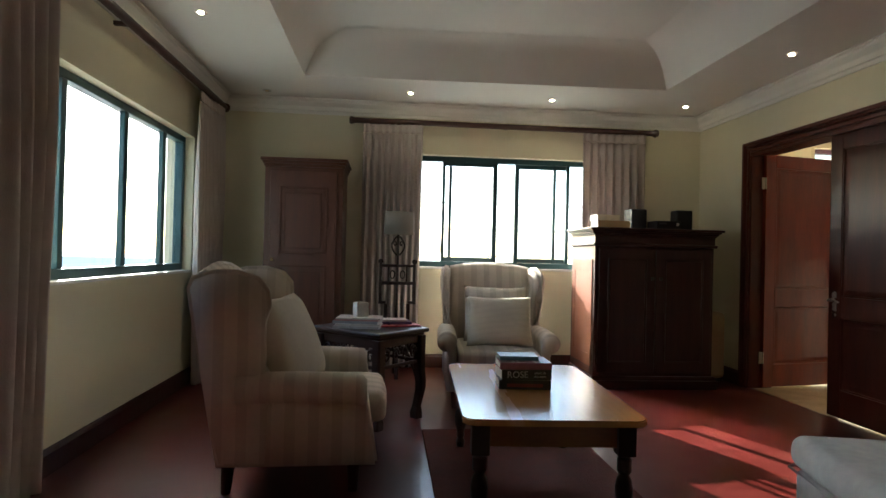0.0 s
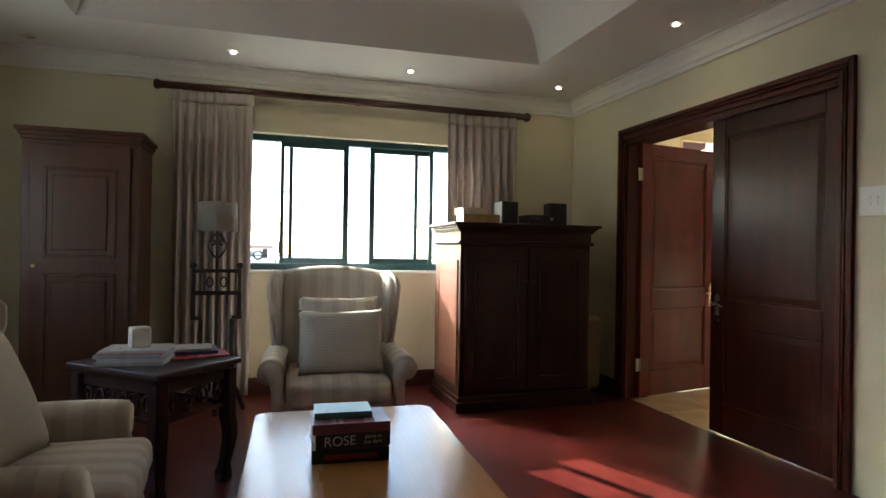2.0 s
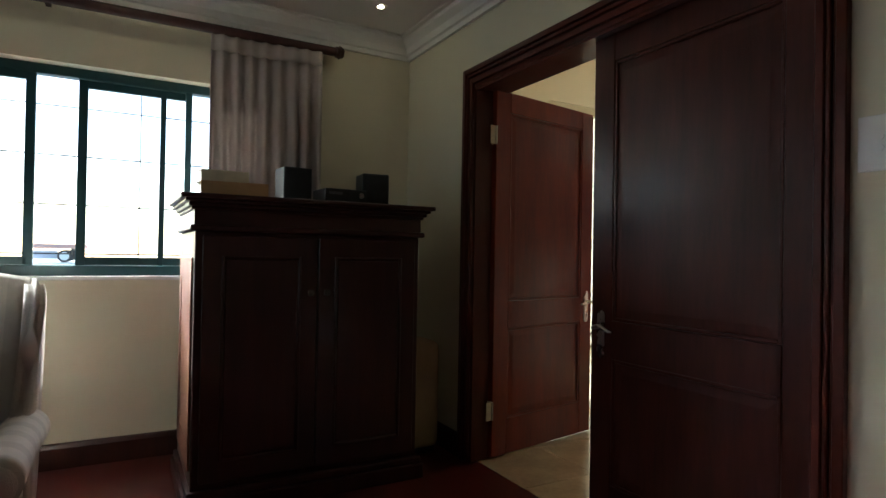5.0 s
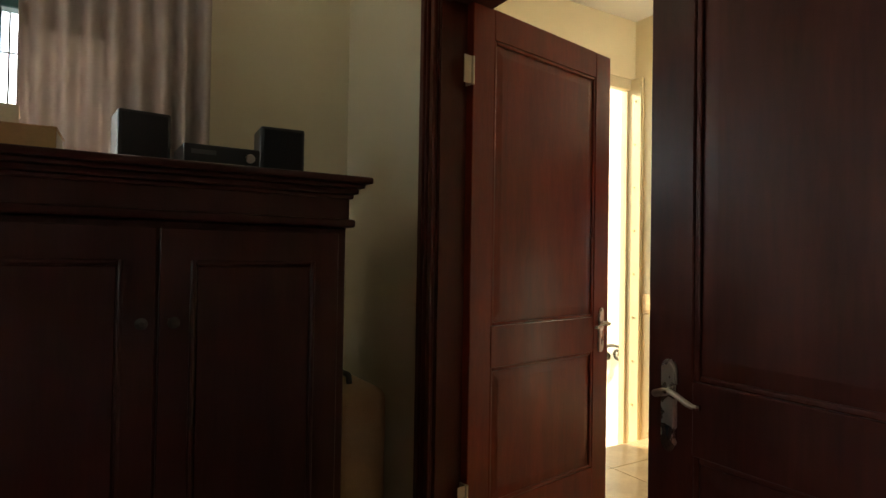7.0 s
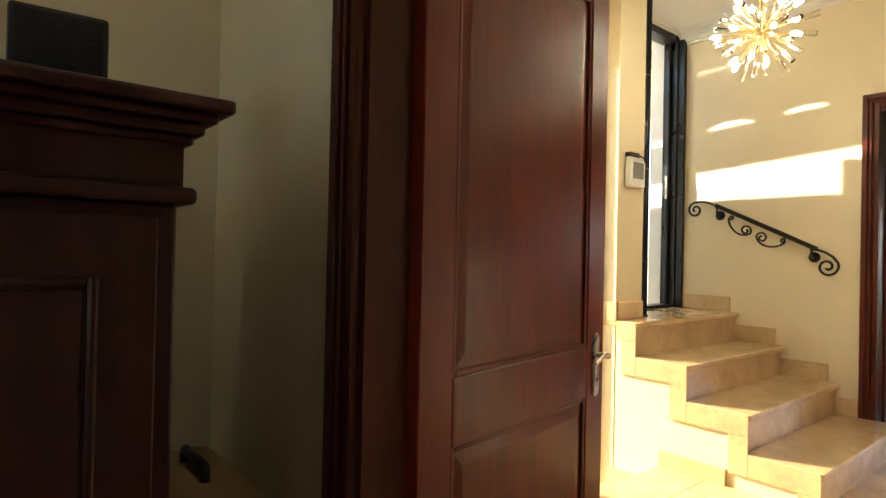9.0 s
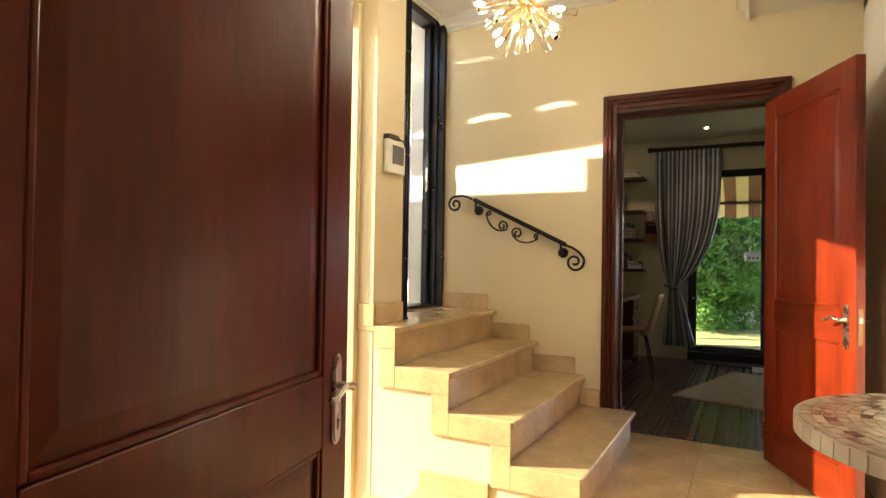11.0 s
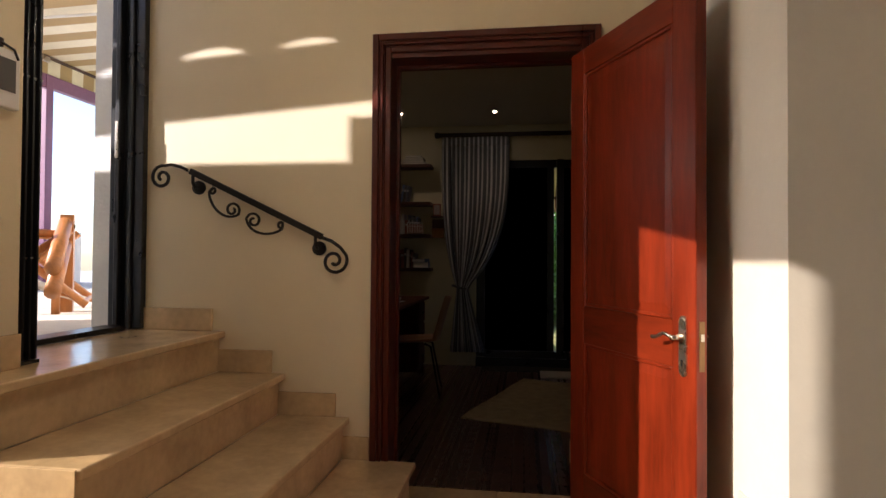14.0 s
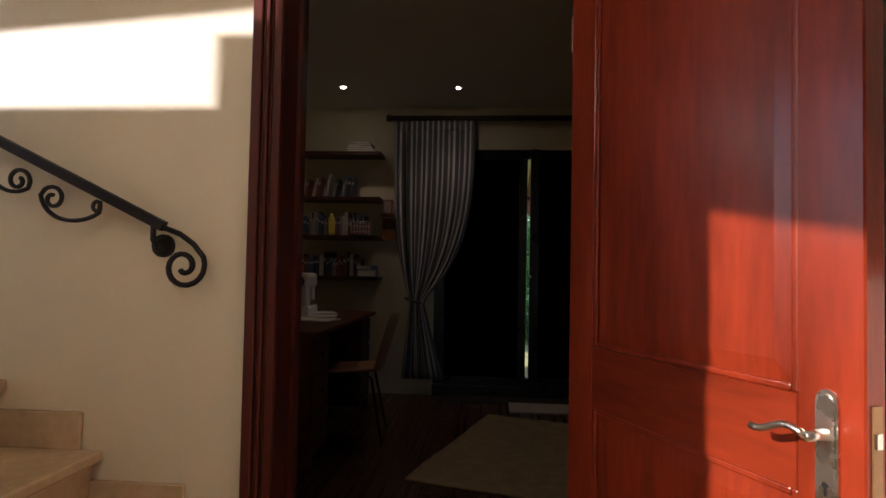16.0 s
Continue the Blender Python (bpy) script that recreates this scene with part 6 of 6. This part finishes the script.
def deck_chair():
    d = thing("deck_chair", "varnished wooden deck chair with a thick bolted upright", "deck chair", (7.62, 7.55, 0.76), 35)
    orange = material("varnished_teak", (0.42, 0.16, 0.04), 0.35, vary=0.25, streak=(6, 6, 0.6))
    for s in (-1, 1):
        for a, b in (((s * 0.30, -0.45, 0.05), (s * 0.30, 0.45, 0.85)), ((s * 0.27, 0.35, 0.0), (s * 0.27, -0.35, 0.55)), ((s * 0.33, -0.30, 0.52), (s * 0.33, 0.35, 0.55)), ((s * 0.33, -0.28, 0.0), (s * 0.33, -0.28, 0.53))):
            bm = bmesh.new()
            cyl(bm, a, b, 0.026, sides=8)
            part("rail", bm, orange, d, smooth=True)
    for y, z in ((-0.43, 0.07), (0.43, 0.83), (0.33, 0.03)):
        bm = bmesh.new()
        cyl(bm, (-0.30, y, z), (0.30, y, z), 0.016, sides=8)
        part("crossbar", bm, orange, d)
    bm = bmesh.new()
    g = [[bm.verts.new((sx * 0.26, -0.43 + 0.86 * u, 0.07 + 0.76 * u - 0.16 * math.sin(math.pi * u))) for sx in (-1, -0.3, 0.3, 1)] for u in [i / 14 for i in range(15)]]
    for a, b in zip(g, g[1:]):
        for k in range(3):
            bm.faces.new((a[k], a[k + 1], b[k + 1], b[k]))
    ob = part("sling", bm, material("pale_canvas", (0.62, 0.58, 0.5), 0.9, bump=0.3), d, smooth=True)
    ob.modifiers.new("thickness", "SOLIDIFY").thickness = 0.006
    up = bmesh.new()
    prism(up, [(-0.05, 0.0), (0.05, 0.0), (0.05, 0.62), (0.03, 0.66), (-0.03, 0.66), (-0.05, 0.62)], "y", -0.36, -0.28)
    bmesh.ops.translate(up, verts=up.verts, vec=(-0.152, 0, 0))
    post = part("upright", up, orange, d, "thick varnished upright with a bolt")
    up = bmesh.new()
    cyl(up, (-0.152, -0.366, 0.58), (-0.152, -0.355, 0.58), 0.014, sides=10)
    part("bolt", up, iron, post)
    for z0, z1 in ((0.60, 0.30), (0.46, 0.16)):
        up = bmesh.new()
        cyl(up, (-0.20, -0.31, z0), (-0.75, -0.31, z1), 0.045, sides=10)
        part("arm", up, orange, d, smooth=True)
    return d


deck_chair()


def shrub(label, at, size, count, seed, mat):
    """Dense shrub: stems and a crown of many small leaf blades in uneven clumps."""
    s = thing("shrub", label, "shrub", at)
    rnd = random.Random(seed)
    bm = bmesh.new()
    for k in range(9):
        a = rnd.uniform(0, 6.28)
        tip = (math.cos(a) * size[0] * 0.6, math.sin(a) * size[1] * 0.6, size[2] * rnd.uniform(0.6, 0.95))
        mid = (tip[0] * 0.4, tip[1] * 0.4, tip[2] * 0.55)
        tube(bm, [(rnd.uniform(-0.1, 0.1), rnd.uniform(-0.1, 0.1), -0.02), mid, tip], 0.02, 6)
    part("stems", bm, plain("stem_bark", (0.10, 0.07, 0.045), 0.9), s)
    clumps = []
    for k in range(130):
        while True:
            p = Vector([rnd.uniform(-1, 1) for _ in range(3)])
            if 0.3 < p.length < 1:
                break
        clumps.append((Vector((p.x * size[0], p.y * size[1], size[2] * (0.5 + 0.5 * p.z))), rnd.uniform(0.16, 0.36)))
    verts, faces = [], []
    for k in range(count):
        c, r = rnd.choice(clumps)
        d = Vector([rnd.gauss(0, 1) for _ in range(3)]).normalized()
        p = c + d * r * rnd.uniform(0.55, 1.1)
        if p.z < 0.02:
            p.z = rnd.uniform(0.02, 0.3)
        n = (d + Vector([rnd.gauss(0, 0.6) for _ in range(3)])).normalized()
        u = n.orthogonal().normalized()
        u.rotate(Matrix.Rotation(rnd.uniform(0, 6.28), 3, n))
        w = n.cross(u)
        L, W = rnd.uniform(0.035, 0.07), rnd.uniform(0.014, 0.026)
        i = len(verts)
        verts += [p - u * L, p + w * W + n * 0.006, p + u * L, p - w * W + n * 0.006]
        faces.append((i, i + 1, i + 2, i + 3))
    me = bpy.data.meshes.new("foliage")
    me.from_pydata([tuple(v) for v in verts], [], faces)
    me.materials.append(mat)
    ob = new("foliage", me)
    ob.parent = s
    tagged(ob, kind="stuff")
    return s


leaf = material("leaf_green", (0.12, 0.23, 0.05), 0.42, vary=0.35, scale=2.5, island=0.6)
leaf_pale = material("leaf_pale_green", (0.14, 0.20, 0.06), 0.5, vary=0.3, scale=3, island=0.4)
for m in (leaf, leaf_pale):
    ln = m.node_tree
    shine_through, leaf_mix = ln.nodes.new("ShaderNodeBsdfTranslucent"), ln.nodes.new("ShaderNodeMixShader")
    shine_through.inputs[0].default_value = (0.22, 0.42, 0.06, 1)
    leaf_mix.inputs[0].default_value = 0.4
    ln.links.new(ln.nodes["Principled BSDF"].outputs[0], leaf_mix.inputs[1]), ln.links.new(shine_through.outputs[0], leaf_mix.inputs[2])
    ln.links.new(leaf_mix.outputs[0], ln.nodes["Material Output"].inputs[0])
shrub("dense green garden shrub taller than a person", (13.3, 4.75, 0.06), (0.9, 1.25, 2.5), 34000, 3, leaf)
shrub("dense green garden shrub against the wall", (14.15, 5.0, 0.06), (0.6, 1.6, 2.4), 22000, 4, leaf)
shrub("low strappy garden plant at the foot of the wall", (14.2, 3.4, 0.06), (0.4, 0.5, 0.5), 1400, 5, leaf_pale)
shrub("low strappy garden plant on the lawn edge", (14.3, 2.4, 0.06), (0.4, 0.5, 0.45), 1400, 6, leaf_pale)
bh = thing("bird_feeder", "small grey-brown wooden bird feeder hanging on a wire", "bird feeder", (12.13, 3.95, 0.06), 10)
bm = bmesh.new()
cyl(bm, (0, 0, 1.225), (0, 0, 1.90), 0.002, sides=6)
part("wire", bm, iron, bh)
part("house", one_box(-0.07, -0.085, 1.10, 0.07, 0.085, 1.19, bevel=0.004), plain("grey_wood", (0.26, 0.23, 0.19), 0.9), bh)
bm = bmesh.new()
prism(bm, [(-0.09, 1.19), (0.09, 1.19), (0.0, 1.235)], "y", -0.10, 0.10)
part("roof", bm, plain("dark_roof", (0.20, 0.17, 0.14), 0.9), bh)
bm = bmesh.new()
for y in (-0.05, 0.0, 0.05):
    cyl(bm, (-0.073, y, 1.145), (-0.069, y, 1.145), 0.016, sides=12)
part("hole", bm, plastic_black, bh)

# far yard beyond the lounge windows
structure("yard_wall", "white rendered yard wall", outside_white, (-30, 18, -0.85, 5.6, 30, 0.79), (-14, -20, -0.85, -13.7, 18, 0.9))

tr = thing("trailer", "low flat trailer with small wheels parked in the yard", "trailer", (0, 18.6, 0.79))
rust = plain("rusty_red_paint", (0.50, 0.32, 0.27), 0.8)
part("bed", one_box(-0.5, 0, 0.33, 0.62, 1.1, 0.44, bevel=0.01), rust, tr)
part("tailgate", one_box(-0.45, 0.02, 0.08, 0.06, 0.06, 0.28), plain("pale_grey_panel", (0.4, 0.42, 0.46), 0.7), tr)
part("axle_box", one_box(0.31, 0.05, 0.06, 0.46, 0.9, 0.33), plastic_black, tr)
for wy in (0.04, 0.98):
    bm = bmesh.new()
    cyl(bm, (0.19, wy - 0.04, 0.15), (0.19, wy + 0.04, 0.15), 0.15, sides=24)
    wheel = part("wheel", bm, plastic_black, tr)
    bm = bmesh.new()
    cyl(bm, (0.19, wy - 0.05, 0.15), (0.19, wy - 0.035, 0.15), 0.10, sides=24)
    part("rim", bm, plastic_white, wheel)

# ---- pieces of walls and floors ----
fl = tagged(new("hall_tiles"), "polished travertine floor tiles laid square", "floor tiles", kind="structure")
meshes = {}
x = 3.10
def tile_mesh(w, d):
    key = (round(w, 3), round(d, 3))
    if key not in meshes:
        bm = bmesh.new()
        box(bm, 0, 0, -0.011, w, d, 0, bevel=0.0015, seg=1)
        me = bpy.data.meshes.new("tile")
        bm.to_mesh(me), bm.free()
        me.materials.append(travertine)
        meshes[key] = me
    return meshes[key]
T = 0.455
ix = 0
while x < 6.97:
    w = min(T, 6.98 - x)
    y = 2.42
    while y < 5.41:
        d = min(T, 5.42 - y)
        if not (x > 5.40 and y > 4.62):
            ob = new("tile", tile_mesh(w - 0.003, d - 0.003))
            ob.location = (x, y, 0)
            ob.parent = fl
        y += T
    x += T
pf = tagged(new("study_boards"), "dark stained wooden floorboards", "floorboards", kind="structure")
bm = bmesh.new()
box(bm, 0, 0, -0.015, 0.1192, 3.46, 0, bevel=0.001, seg=1)
board = bpy.data.meshes.new("board")
bm.to_mesh(board), bm.free()
board.materials.append(dark_floor)
for k in range(28):
    ob = new("board", board)
    ob.location = (6.985 + 0.12 * k, 2.42, 0)
    ob.parent = pf

# rough ashlar cladding, in courses of uneven height
sw_wall = tagged(new("wall_stone"), "pale rough sandstone cladding in uneven courses", "stone wall", kind="structure")
sw_wall.matrix_basis = pose(5.70, 3.20, 0, 0, 0, 191)
stone_mats = [material("sandstone", (0.74, 0.70, 0.63), 0.9, vary=0.3, scale=7, bump=0.9, bump_scale=22, piece=0.12), material("grey_sandstone", (0.66, 0.64, 0.60), 0.9, vary=0.38, scale=6, bump=0.9, bump_scale=22, piece=0.12)]
part("backing", one_box(0, -0.001, 0, 2.5, 0.2, HALL_CEIL), plain("grey_mortar", (0.34, 0.31, 0.27), 0.95), sw_wall)
rnd = random.Random(21)
z = 0.0
while z < HALL_CEIL - 0.05:
    hgt = min(rnd.choice((0.15, 0.24, 0.32, 0.38)), HALL_CEIL - z)
    x = 0.0
    while x < 2.48:
        wid = min(rnd.choice((0.14, 0.22, 0.32, 0.45)), 2.5 - x)
        cells = [(x, z, wid, hgt)]
        if hgt > 0.28 and wid < 0.35 and rnd.random() < 0.5:
            cells = [(x, z, wid, hgt * 0.45), (x, z + hgt * 0.45, wid, hgt * 0.55)]
        for cx, cz, cw, ch in cells:
            bm = bmesh.new()
            n = 4
            proud = rnd.uniform(0.020, 0.045)
            g = []
            for j in range(n + 1):
                row = []
                for i in range(n + 1):
                    edge = i in (0, n) or j in (0, n)
                    px = cx + 0.004 + (cw - 0.008) * i / n + (0 if i in (0, n) else rnd.uniform(-0.01, 0.01))
                    pz = cz + 0.004 + (ch - 0.008) * j / n + (0 if j in (0, n) else rnd.uniform(-0.01, 0.01))
                    row.append(bm.verts.new((px, -(0.006 if edge else proud + rnd.uniform(-0.014, 0.014)), pz)))
                g.append(row)
            for j in range(n):
                for i in range(n):
                    bm.faces.new((g[j][i], g[j][i + 1], g[j + 1][i + 1], g[j + 1][i]))
            rim = [g[0][i] for i in range(n + 1)] + [g[j][n] for j in range(1, n + 1)] + [g[n][i] for i in range(n - 1, -1, -1)] + [g[j][0] for j in range(n - 1, 0, -1)]
            back = [bm.verts.new((v.co.x, 0.0, v.co.z)) for v in rim]
            for k in range(len(rim)):
                bm.faces.new((rim[k], rim[(k + 1) % len(rim)], back[(k + 1) % len(rim)], back[k]))
            part("stone", bm, rnd.choice(stone_mats), sw_wall)
        x += wid
    z += hgt
